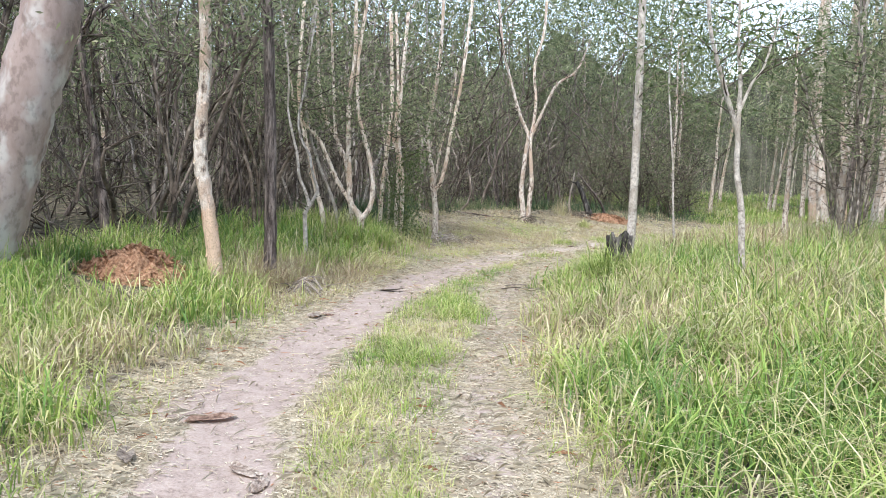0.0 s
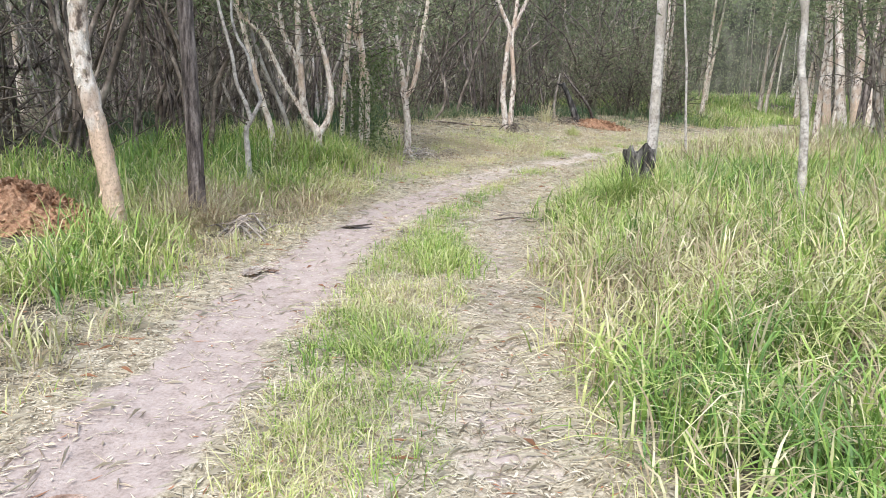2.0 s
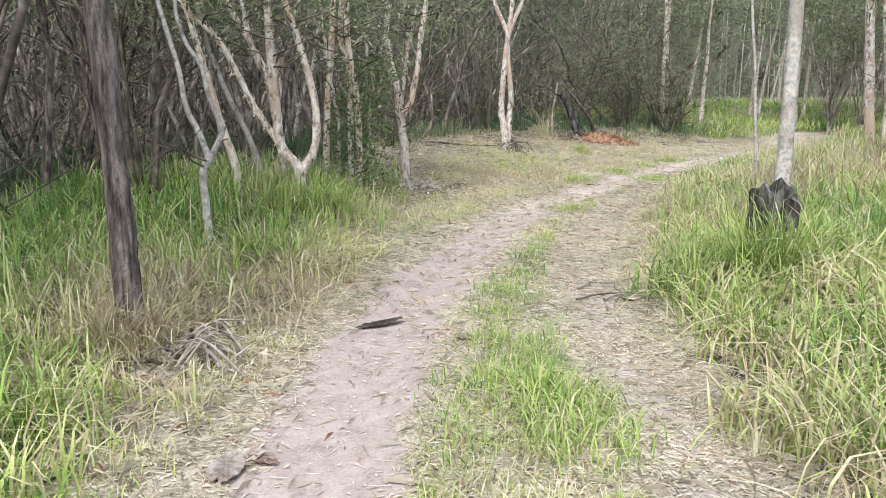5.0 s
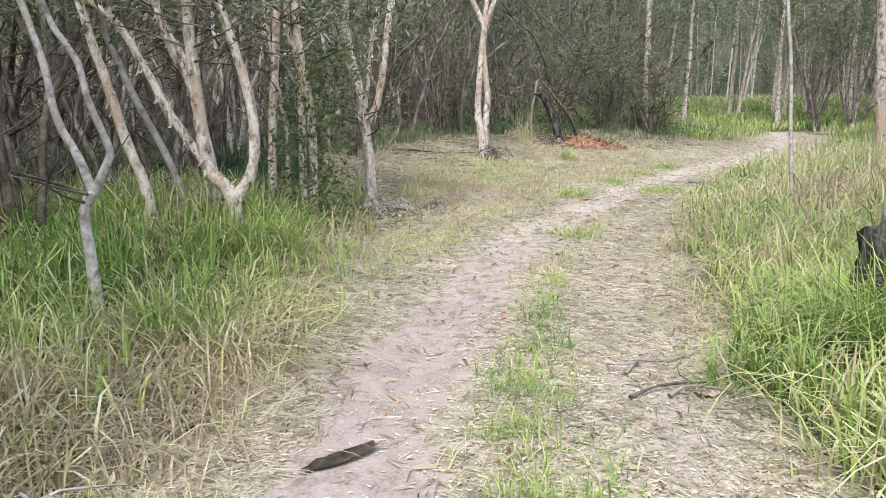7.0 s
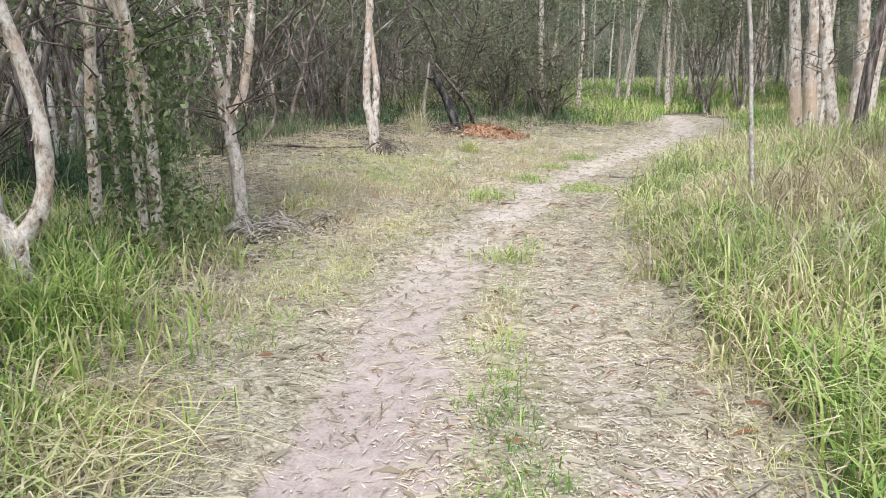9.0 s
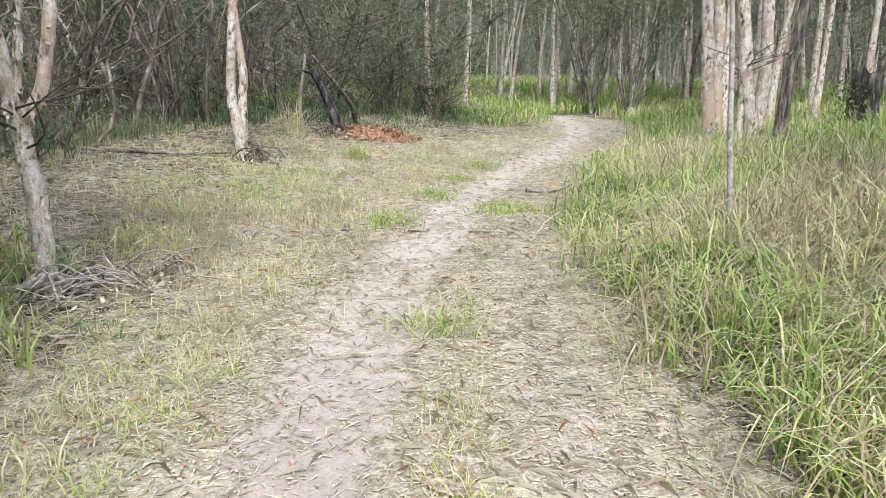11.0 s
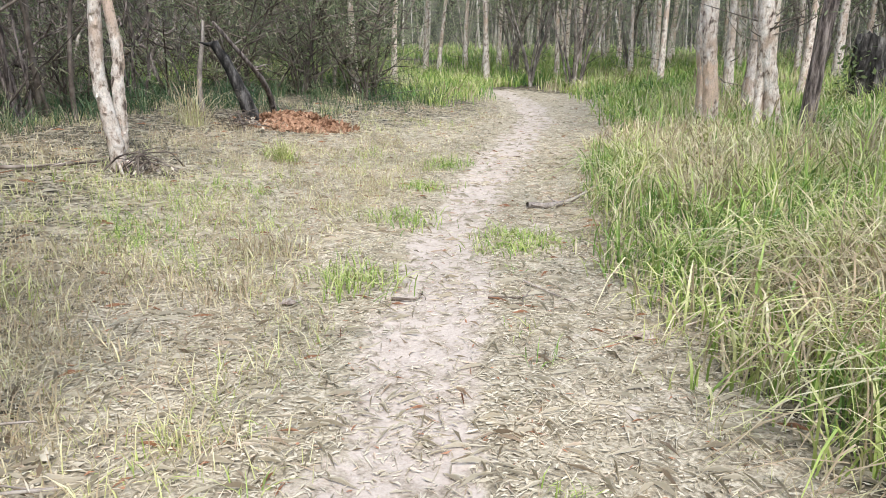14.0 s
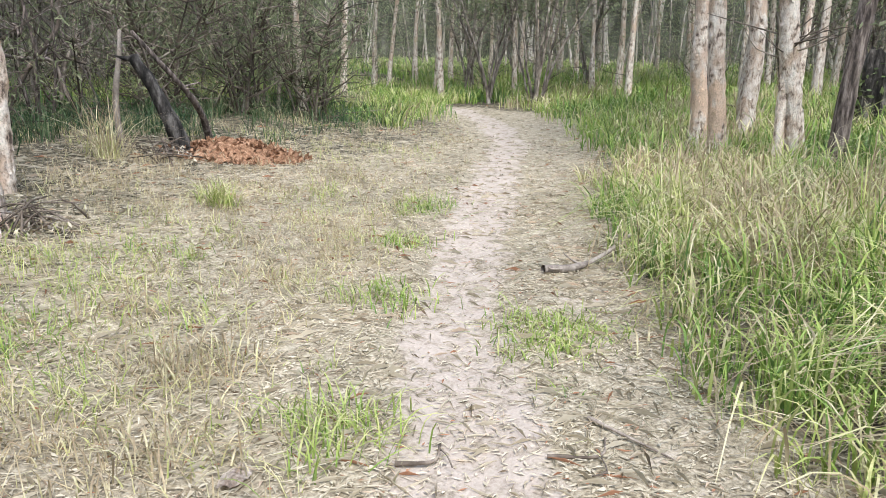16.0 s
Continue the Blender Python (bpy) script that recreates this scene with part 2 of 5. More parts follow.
def tube(pts, r0, r1, sides=7, n=10, knobs=0.08, flare=0.0, power=0.8):
    """A tapered limb with an uneven skin: places and four-cornered faces, closed at the tip."""
    c = smooth_line(pts, n)
    t = np.gradient(c, axis=0)
    t /= np.linalg.norm(t, axis=1)[:, None] + 1e-9
    ref = np.where(np.abs(t[:, 2:3]) < 0.9, np.array([[0, 0, 1.0]]), np.array([[1.0, 0, 0]]))
    if np.abs(t[:, 2]).mean() > 0.6:
        ref = np.tile([[1.0, 0, 0]], (n, 1))
    elif np.abs(t[:, 2]).mean() <= 0.6:
        ref = np.tile([[0.13, 0.21, 1.0]], (n, 1))
    u = np.cross(t, ref)
    u /= np.linalg.norm(u, axis=1)[:, None] + 1e-9
    v = np.cross(t, u)
    s = np.linspace(0, 1, n)
    r = r0 + (r1 - r0) * s ** power + flare * r0 * np.exp(-s * n * 0.9)
    a = np.linspace(0, 2 * math.pi, sides, endpoint=False)
    wob = 1 + knobs * rng.normal(size=(n, sides))
    R = r[:, None] * wob
    V = c[:, None] + R[:, :, None] * (np.cos(a)[None, :, None] * u[:, None] + np.sin(a)[None, :, None] * v[:, None])
    V = V.reshape(-1, 3)
    i, j = np.meshgrid(np.arange(n - 1), np.arange(sides), indexing="ij")
    k = (j + 1) % sides
    F = np.stack((i * sides + j, i * sides + k, (i + 1) * sides + k, (i + 1) * sides + j), -1).reshape(-1, 4)
    tip = len(V)
    V = np.vstack((V, c[-1] + t[-1] * r[-1] * 0.5))
    j = np.arange(sides)
    T = np.stack(((n - 1) * sides + j, (n - 1) * sides + (j + 1) % sides, np.full(sides, tip)), -1)
    return V, F, T


def join(tubes):
    V, F, T, k = [], [], [], 0
    for v, f, t in tubes:
        V.append(v), F.append(f + k), T.append(t + k)
        k += len(v)
    return np.vstack(V), np.vstack(F), np.vstack(T)


def limb_mesh(name, tubes):
    V, F, T = join(tubes)
    return mesh_of(name, V, (F, T), smooth=True)


def leaves(name, where, length, width, droop=0.3, spread=1.0, tint=None, corners=4):
    """Small pointed leaves, of three or four corners each, at the given places."""
    n = len(where)
    d = rng.normal(size=(n, 3)) * spread
    d[:, 2] -= droop
    d /= np.linalg.norm(d, axis=1)[:, None]
    w = np.cross(d, rng.normal(size=(n, 3)))
    w /= np.linalg.norm(w, axis=1)[:, None] + 1e-9
    L = length * rng.uniform(0.6, 1.4, (n, 1))
    W = width * rng.uniform(0.6, 1.3, (n, 1))
    tint = rng.uniform(0, 1, n) if tint is None else tint
    if corners == 3:
        V = np.stack((where - w * W, where + w * W, where + d * L), 1).reshape(-1, 3)
        return mesh_of(name, V, (np.arange(n)[:, None] * 3 + np.array([[0, 1, 2]]),), np.repeat(tint, 3))
    V = np.stack((where, where + d * L * 0.45 + w * W, where + d * L, where + d * L * 0.45 - w * W), 1).reshape(-1, 3)
    k = np.arange(n)[:, None] * 4
    return mesh_of(name, V, (k + np.array([[0, 1, 2, 3]]),), np.repeat(tint, 4))


def blades(name, base, height, width, tint, lean=0.35, bend=0.5, steps=4, wind=(0.0, 0.0)):
    """Grass: tapered blades that rise, lean and nod over towards the tip."""
    n = len(base)
    az = rng.uniform(0, 2 * math.pi, n)
    tilt = np.abs(rng.normal(0, lean, n))
    arch = np.abs(rng.normal(bend, bend * 0.5, n))
    dirx, diry = np.cos(az) + wind[0], np.sin(az) + wind[1]
    turn = az + rng.normal(math.pi / 2, 0.5, n)
    sx, sy = np.cos(turn), np.sin(turn)
    rows = []
    for k in range(steps + 1):
        s = (k / steps) ** 0.85
        out = height * (tilt * s + arch * (0.30 * s ** 2 + 0.45 * s ** 4.5))
        up = height * (s - arch * (0.12 * s ** 2 + 0.50 * s ** 4.5)) / (1 + 0.35 * tilt)
        c = np.stack((base[:, 0] + dirx * out, base[:, 1] + diry * out, base[:, 2] + up), 1)
        if k == steps:
            rows.append(c[:, None])
        else:
            w = width * (0.8 + 0.6 * s - 1.1 * s ** 2)
            side = np.stack((sx * w, sy * w, np.zeros(n)), 1)
            rows.append(np.stack((c - side, c + side), 1))
    V = np.concatenate(rows, 1)
    m = V.shape[1]
    k = np.arange(n)[:, None] * m
    quads = np.concatenate([k + np.array([[2 * i, 2 * i + 1, 2 * i + 3, 2 * i + 2]]) for i in range(steps - 1)])
    tris = k + np.array([[m - 3, m - 2, m - 1]])
    tt = np.clip(tint[:, None] + np.linspace(-0.12, 0.22, m)[None], 0, 1)
    return mesh_of(name, V.reshape(-1, 3), (quads, tris), tt.ravel())


# ---- the plan: the two wheel tracks and the edges of the verge ----
LEFT_TRACK = np.array([(-0.9, -4), (-0.6, 1.0), (-0.2, 3.6), (0.0, 4.9), (0.4, 6.1), (1.0, 7.6), (1.6, 8.8), (2.4, 10.2), (3.4, 11.6), (4.6, 12.9), (5.9, 14.0), (7.4, 15.3), (9.2, 16.4), (12.0, 18.05), (14.4, 19.4), (16.6, 21.2), (18.8, 23.5), (20.4, 25.6), (22.0, 28.6)])
RIGHT_TRACK = np.array([(0.6, -4), (0.9, 1.0), (1.2, 3.4), (1.45, 4.4), (1.8, 5.5), (2.4, 7.0), (2.8, 8.3), (3.4, 9.6), (4.2, 11.0), (5.0, 11.9), (5.9, 13.0), (7.2, 14.1), (8.6, 15.2), (10.2, 16.3), (13.0, 17.9), (16.4, 20.0), (18.9, 22.0), (20.7, 24.1), (22.5, 28.2)])
RIGHT_EDGE = np.array([(1.2, -4), (1.5, 1.0), (1.68, 3.3), (1.85, 4.3), (2.15, 5.4), (2.7, 7.0), (3.1, 8.2), (3.8, 9.4), (4.6, 10.6), (5.4, 11.8), (6.3, 12.9), (7.2, 13.7), (8.4, 14.8), (10.2, 16.0), (12.7, 17.35), (15.2, 18.6), (18.0, 20.3), (20.2, 22.0), (21.7, 23.8), (23.8, 28.0)])
LEFT_EDGE = np.array([(-1.5, -4), (-1.1, 1.0), (-0.8, 3.7), (-0.6, 5.0), (-0.1, 6.5), (0.4, 7.6), (0.8, 8.7), (1.5, 10.2), (2.2, 11.4), (3.0, 12.6), (3.7, 13.9), (4.8, 16.2), (6.3, 18.1), (8.9, 19.6), (11.5, 20.1), (14.3, 20.9), (16.0, 22.3), (18.1, 24.6), (19.6, 26.4), (21.0, 29.0)])


def side_of(P, line):
    """The distance of places from a line, positive to its right."""
    best = np.full(len(P), 1e9)
    sign = np.ones(len(P))
    for a, b in zip(line[:-1], line[1:]):
        ab = b - a
        ap = P - a
        t = np.clip((ap @ ab) / (ab @ ab), 0, 1)
        d = np.linalg.norm(ap - t[:, None] * ab, axis=1)
        closer = d < best - 1e-9
        best = np.where(closer, d, best)
        sign = np.where(closer, np.sign(ap[:, 1] * ab[0] - ap[:, 0] * ab[1]), sign)
    return -best * sign


def step01(x, a, b):
    t = np.clip((x - a) / (b - a), 0, 1)
    return t * t * (3 - 2 * t)


def ripple(P, f, seed):
    """A cheap soft unevenness between -1 and 1."""
    r = np.random.default_rng(seed)
    out = np.zeros(len(P))
    for _ in range(6):
        a, ph, k = r.uniform(0, 6.28), r.uniform(0, 6.28), f * r.uniform(0.6, 1.7)
        out += np.sin(P[:, 0] * k * math.cos(a) + P[:, 1] * k * math.sin(a) + ph)
    return out / 3.2


def height_at(P):
    P = np.atleast_2d(np.asarray(P, float))[:, :2]
    l, r, e = side_of(P, LEFT_TRACK), side_of(P, RIGHT_TRACK), side_of(P, RIGHT_EDGE)
    h = 0.38 * step01(-l, 0.7, 5.0) + 0.36 * step01(e, 0.1, 4.5)
    h -= 0.035 * np.exp(-(l / 0.3) ** 2) + 0.03 * np.exp(-(r / 0.3) ** 2)
    h += 0.30 * np.exp(-((P[:, 0] - 1.5) ** 2 + (P[:, 1] - 12.6) ** 2) / 1.2)
    return h + 0.018 * ripple(P, 2.6, 1) + 0.008 * ripple(P, 9, 2)


def ground_z(x, y):
    return float(height_at([(x, y)])[0])


# ---- ground: one sheet to the horizon ----
def ground_axis(lo, hi, step):
    inner = np.arange(lo, hi, step)
    out = np.array([0.5, 1.2, 2.2, 4, 7, 12, 20, 35, 60, 110, 200, 380])
    return np.concatenate((lo - out[::-1], inner, inner[-1] + out))


gx, gy = ground_axis(-5, 20, 0.12), ground_axis(-1, 25, 0.12)
GX, GY = np.meshgrid(gx, gy)
GP = np.stack((GX.ravel(), GY.ravel()), 1)
gl, gr, ge, gw = (side_of(GP, line) for line in (LEFT_TRACK, RIGHT_TRACK, RIGHT_EDGE, LEFT_EDGE))
gz = height_at(GP)
nx, ny = len(gx), len(gy)
gi, gj = np.meshgrid(np.arange(nx - 1), np.arange(ny - 1))
gk = (gj * nx + gi).ravel()
ground_me = mesh_of("ground", np.column_stack((GP, gz)), (np.stack((gk, gk + 1, gk + nx + 1, gk + nx), 1),), smooth=True)
worn_l = step01(-np.abs(gl) + 0.09 * ripple(GP, 4, 5) + 0.06 * ripple(GP, 11, 6), -0.46, -0.16)
worn_r = 0.5 * step01(-np.abs(gr) + 0.10 * ripple(GP, 4, 7), -0.36, -0.05)
ground_me.attributes.new("bare", "FLOAT", "POINT").data.foreach_set("value", np.maximum(worn_l, worn_r) * (1 - 0.35 * step01(GP[:, 1], 9.5, 12.5)) * (1 - step01(GP[:, 0], 18.8, 20)).astype(np.float32))
ground_me.attributes.new("sandy", "FLOAT", "POINT").data.foreach_set("value", step01(GP[:, 1] + 0.5 * ripple(GP, 1.5, 8), 10.5, 14.0).astype(np.float32))
far_end = 1 - step01(GP[:, 0], 18.8, 20)
on_way = far_end * step01(-ge, -0.6, 0.15) * (0.35 * step01(gw, -3.0, 0.0) + 0.65 * step01(gw - 0.7 * step01(GP[:, 1], 12.5, 15.5), -1.0, 0.7))
ground_me.attributes.new("litter", "FLOAT", "POINT").data.foreach_set("value", np.maximum(on_way, 0.2 * far_end * step01(np.maximum(gw, -ge), -6, -3)).astype(np.float32))
ground = tagged(part("ground", ground_me, M_GROUND), "pale sandy woodland track and leaf-strewn soil", "ground", kind="structure")

# ---- trees ----
WALK = np.array([(0, 0), (0.41, 1.94), (0.48, 4.65), (1.13, 6.78), (1.95, 8.86), (3.0, 10.86), (4.63, 13.19)])


def crown_places(tips, per, size):
    where = np.repeat(np.asarray(tips), per, axis=0)
    return where + rng.normal(size=where.shape) * np.array([size, size, size * 0.7])


def twigs_from(stem, count, lo, length, rise=0.5):
    """Side twigs along a stem: short bent lines."""
    c = smooth_line(stem, 40)
    out = []
    for _ in range(count):
        p = c[int(rng.uniform(lo, 0.98) * 39)]
        a = rng.uniform(0, 6.28)
        L = length * rng.uniform(0.5, 1.3)
        m = p + L * 0.5 * np.array([math.cos(a), math.sin(a), rise * rng.uniform(0.2, 1.4)])
        e = m + L * 0.5 * np.array([math.cos(a + rng.normal(0, 0.5)), math.sin(a + rng.normal(0, 0.5)), rise * rng.uniform(-0.3, 1.6)])
        out.append(np.array([p, m, e]))
    return out


def flakes(stem, r0, r1, count, size):
    """Ragged strips of loose bark along a stem, held at one end and curling off at the other."""
    c = smooth_line(stem, 60)
    V, F = [], []
    for _ in range(count):
        s = rng.uniform(0.02, 0.97)
        p = c[int(s * 59)]
        a = rng.uniform(0, 6.28)
        r = r0 + (r1 - r0) * s ** 0.8
        n = np.array([math.cos(a), math.sin(a), 0])
        t = np.array([-math.sin(a), math.cos(a), 0])
        w, L = size * rng.uniform(0.2, 0.75), size * rng.uniform(0.8, 3.2)
        lift, up, skew = size * rng.uniform(0.05, 0.5), rng.choice([-1.0, 1.0]), rng.normal(0, 0.3)
        k = len(V)
        for m in range(4):
            f = m / 3
            mid = p + n * (r * 0.98 + lift * f ** 2.2) + t * (w * skew * f * 2) + np.array([0, 0, up * L * f * (1 - 0.25 * f)])
            ww = w * (1 - 0.55 * f) * rng.uniform(0.7, 1.2)
            V += [mid - t * ww - n * 0.25 * ww, mid + t * ww - n * 0.25 * ww]
        F += [(k + 2 * m, k + 2 * m + 1, k + 2 * m + 3, k + 2 * m + 2) for m in range(3)]
    return mesh_of("peeling_bark", np.array(V), (np.array(F),))


def grown_tree(name, x, y, stems, mat, label, loose=0, leaf=None, leaf_n=2500, leaf_size=(0.08, 0.011), twig_n=14, twig_from=0.5, roots=0, category="tree"):
    """A tree from its limbs: each a base radius, a tip radius and points above its foot."""
    z = ground_z(x, y)
    ob = tagged(empty(name, x, y, z), label, category)
    tips, twig_tubes = [], []
    for k, (r0, r1, pts) in enumerate(stems):
        p = np.array(pts, float) - (0, 0, z)
        if k == 0:
            p = np.vstack((p[0] * (1, 1, 0) - (0, 0, 0.12), p[p[:, 2] > 0.05]))
        n = max(8, int(len(p) * 3))
        shaft = part("trunk" if k == 0 else "limb", limb_mesh("trunk" if k == 0 else "limb", [tube(p, r0, r1, 12 if r0 > 0.04 else 8, n * 2, 0.065 if loose else 0.04, 0.3 if k == 0 else 0.0)]), mat, ob)
        if loose:
            tagged(part("peeling_bark", flakes(p, r0, r1, int(loose * (1.6 if k == 0 else 0.8)), 0.035), mat, shaft), kind="stuff")
        tw = twigs_from(p, twig_n, twig_from, 0.8)
        twig_tubes += [tube(q, 0.010, 0.003, 4, 5, 0.02) for q in tw]
        tips += [q[-1] for q in tw] + [q[1] for q in tw] + [p[-1]]
    if roots:
        for _ in range(roots):
            a = rng.uniform(0, 6.28)
            L = rng.uniform(0.15, 0.32)
            part("root", limb_mesh("root", [tube([(0, 0, 0.12), (0.5 * L * math.cos(a), 0.5 * L * math.sin(a), 0.05), (L * math.cos(a), L * math.sin(a), -0.05)], 0.024, 0.010, 6, 6)]), mat, ob)
    if twig_tubes:
        tagged(part("fine_twig", limb_mesh("fine_twig", twig_tubes), M_TWIG, ob), kind="stuff")
    if leaf:
        tips = np.array(tips)
        tips = tips[tips[:, 2] > 1.7] if (tips[:, 2] > 1.7).sum() > 3 else tips
        pts = crown_places(tips, max(1, leaf_n // len(tips)), 0.26)
        part("crown", leaves("crown", pts, *leaf_size), leaf, ob)
    return ob


grown_tree("paperbark_tree", -0.38, 8.15, [(0.085, 0.05, [(0.03, -0.01, 0.1), (-0.01, 0, 0.55), (-0.09, 0.02, 1.1), (-0.15, 0.04, 1.47), (-0.14, 0.03, 1.95), (-0.11, 0.03, 2.4), (-0.13, 0.03, 3.06), (-0.19, 0.05, 3.87), (-0.21, 0.05, 4.82), (-0.1, 0.1, 6.5)])],
           M_PAPER_SHED, "cream paperbark with peach inner bark bared low down", loose=200, leaf=M_NEEDLE, leaf_n=2500, twig_from=0.62)
grown_tree("dark_barked_tree", 0.2, 9.18, [(0.085, 0.05, [(0.01, 0, 0.06), (0, 0, 0.4), (0, 0, 0.74), (-0.03, 0.01, 2.05), (-0.08, 0.02, 3.32), (-0.14, 0.04, 4.56), (-0.15, 0.04, 6.4)])],
           M_DARKBARK, "straight dark furrowed trunk at the track's verge", leaf=M_NEEDLE, leaf_n=2500, twig_from=0.6)
grown_tree("forked_sapling", 0.79, 11.03, [(0.036, 0.030, [(-0.05, 0.02, 0.06), (-0.05, 0.02, 0.22), (-0.06, 0.02, 0.48), (-0.07, 0.02, 0.76), (-0.01, 0, 0.89)]),
           (0.028, 0.012, [(-0.01, 0, 0.87), (-0.07, 0.02, 1.07), (-0.16, 0.06, 1.29), (-0.2, 0.07, 1.6), (-0.28, 0.1, 1.94), (-0.34, 0.12, 2.27), (-0.34, 0.12, 2.75), (-0.5, 0.2, 3.9)]),
           (0.026, 0.012, [(-0.01, 0, 0.88), (0.07, -0.02, 1.04), (0.09, -0.03, 1.13), (0.01, -0.01, 1.38), (-0.03, 0.01, 1.6), (-0.14, 0.05, 1.81), (-0.19, 0.07, 2.1), (-0.11, 0.04, 2.59), (0.05, 0.1, 3.8)])],
           M_GREYBARK, "thin pale sapling forked low above the grass", leaf=M_NEEDLE, leaf_n=900, twig_n=5, twig_from=0.8)
grown_tree("many_stemmed_tree", 1.7, 12.21, [(0.060, 0.027, [(-0.03, 0.01, 0.3), (-0.03, 0.01, 0.63), (-0.18, 0.06, 0.87), (-0.21, 0.07, 1.2), (-0.24, 0.09, 1.68), (-0.25, 0.09, 2.1), (-0.25, 0.09, 2.55), (-0.18, 0.06, 3.34), (-0.2, 0.2, 4.8)]),
           (0.036, 0.018, [(-0.20, 0.07, 0.9), (-0.41, 0.15, 1.25), (-0.55, 0.2, 1.57), (-0.71, 0.25, 1.89), (-0.9, 0.32, 2.07), (-1.06, 0.38, 2.3), (-1.17, 0.42, 2.85), (-1.3, 0.5, 3.8)]),
           (0.047, 0.023, [(-0.03, 0.01, 0.60), (0.12, -0.04, 0.84), (0.15, -0.05, 1.2), (0.09, -0.03, 1.57), (-0.02, 0.01, 1.99), (-0.11, 0.04, 2.35), (-0.12, 0.04, 3.24), (0.1, 0.1, 4.8)]),
           (0.034, 0.018, [(-0.18, 0.06, 0.85), (-0.23, 0.08, 1.36), (-0.39, 0.14, 1.78), (-0.46, 0.17, 2.1), (-0.48, 0.17, 2.4), (-0.52, 0.18, 3.14), (-0.6, 0.2, 4.4)])],
           M_PAPER, "pale many-stemmed paperbark spreading from one low base", loose=130, leaf=M_NEEDLE, leaf_n=3000)
grown_tree("leaning_scrub_tree", 1.12, 12.4, [(0.045, 0.025, [(0.0, 0, 0.2), (-0.04, 0, 0.7), (-0.15, 0, 1.08), (-0.24, 0, 1.48), (-0.33, 0, 1.86), (-0.45, 0.05, 2.6), (-0.4, 0.1, 4.0)])],
           M_PAPER, "leaning reddish-pale stem at the woods' edge", loose=50, leaf=M_NEEDLE, leaf_n=700, twig_n=6, twig_from=0.6)
grown_tree("leaning_scrub_tree", 1.4, 12.6, [(0.034, 0.018, [(0.0, 0, 0.2), (-0.11, 0, 0.82), (-0.34, 0, 1.37), (-0.43, 0, 1.63), (-0.52, 0, 1.92), (-0.62, 0.05, 2.7), (-0.5, 0.1, 4.0)])],
           M_GREYBARK, "thin pale leaning stem at the woods' edge", leaf=M_NEEDLE, leaf_n=700, twig_n=6, twig_from=0.6)
grown_tree("leaning_scrub_tree", 1.66, 13.0, [(0.045, 0.022, [(0.0, 0, 0.2), (-0.05, 0, 0.85), (-0.11, 0, 1.23), (-0.18, 0, 1.61), (-0.33, 0, 1.92), (-0.6, 0.1, 2.6), (-0.7, 0.1, 4.2)])],
           M_PAPER, "pale crooked stem behind the many-stemmed tree", loose=50, leaf=M_NEEDLE, leaf_n=700, twig_n=6, twig_from=0.6)
vine_tree = grown_tree("vine_clad_tree", 2.4, 13.6, [(0.045, 0.03, [(0.18, -0.1, 0.3), (0.19, -0.1, 0.9), (0.18, -0.09, 1.28), (0.11, -0.06, 1.82), (0.09, -0.05, 2.16), (0.11, -0.06, 2.8), (0.2, 0, 4.2)]),
           (0.04, 0.025, [(0.09, -0.05, 0.1), (0.11, -0.06, 1.35), (0.09, -0.05, 1.74), (0.02, -0.01, 2.03), (0.06, -0.03, 2.8), (0, 0.1, 4.2)]),
           (0.026, 0.015, [(-0.05, 0.03, 0.1), (-0.02, 0.01, 0.97), (-0.07, 0.04, 1.35), (-0.12, 0.06, 1.74), (-0.2, 0.1, 2.6)]),
           (0.045, 0.03, [(-0.19, 0.1, 0.1), (-0.14, 0.08, 1.13), (-0.07, 0.03, 1.99), (-0.04, 0.02, 2.8), (-0.1, 0.1, 4.2)])],
           M_PAPER, "cluster of pale stems wrapped in green climbing vine", loose=60, leaf=M_NEEDLE, leaf_n=2500)
vine_at = np.column_stack((rng.normal(0.14, 0.20, 3200), rng.normal(-0.05, 0.2, 3200), rng.uniform(0.0, 1.65, 3200)))
vine_at[:, 0] += 0.25 * step01(vine_at[:, 2], 1.0, 1.6)
part("vine", leaves("vine", vine_at, 0.055, 0.013, 0.6), M_GUMLEAF, vine_tree, "green climbing vine leaves")
grown_tree("forked_paperbark", 3.48, 14.55, [(0.062, 0.052, [(-0.01, 0, 0.08), (-0.01, 0, 0.56), (-0.05, 0.03, 0.98), (-0.08, 0.04, 1.17)]),
           (0.047, 0.032, [(-0.07, 0.04, 1.1), (-0.1, 0.05, 1.43), (-0.17, 0.09, 1.8), (-0.21, 0.11, 2.21), (-0.12, 0.06, 2.85), (-0.04, 0.02, 3.7), (0, 0.1, 5)]),
           (0.042, 0.028, [(-0.06, 0.03, 1.05), (0.06, -0.03, 1.22), (0.14, -0.08, 1.64), (0.2, -0.1, 2.11), (0.29, -0.15, 2.71), (0.38, -0.2, 3.47), (0.5, -0.2, 4.8)]),
           (0.02, 0.012, [(-0.04, 0.02, 1.22), (0, 0, 1.59), (0.03, -0.02, 1.9), (0.1, -0.05, 2.21), (0.19, -0.1, 2.71), (0.3, -0.1, 3.6)])],
           M_PAPER, "pale paperbark forked into two main stems", loose=120, leaf=M_NEEDLE, leaf_n=2500, roots=7)
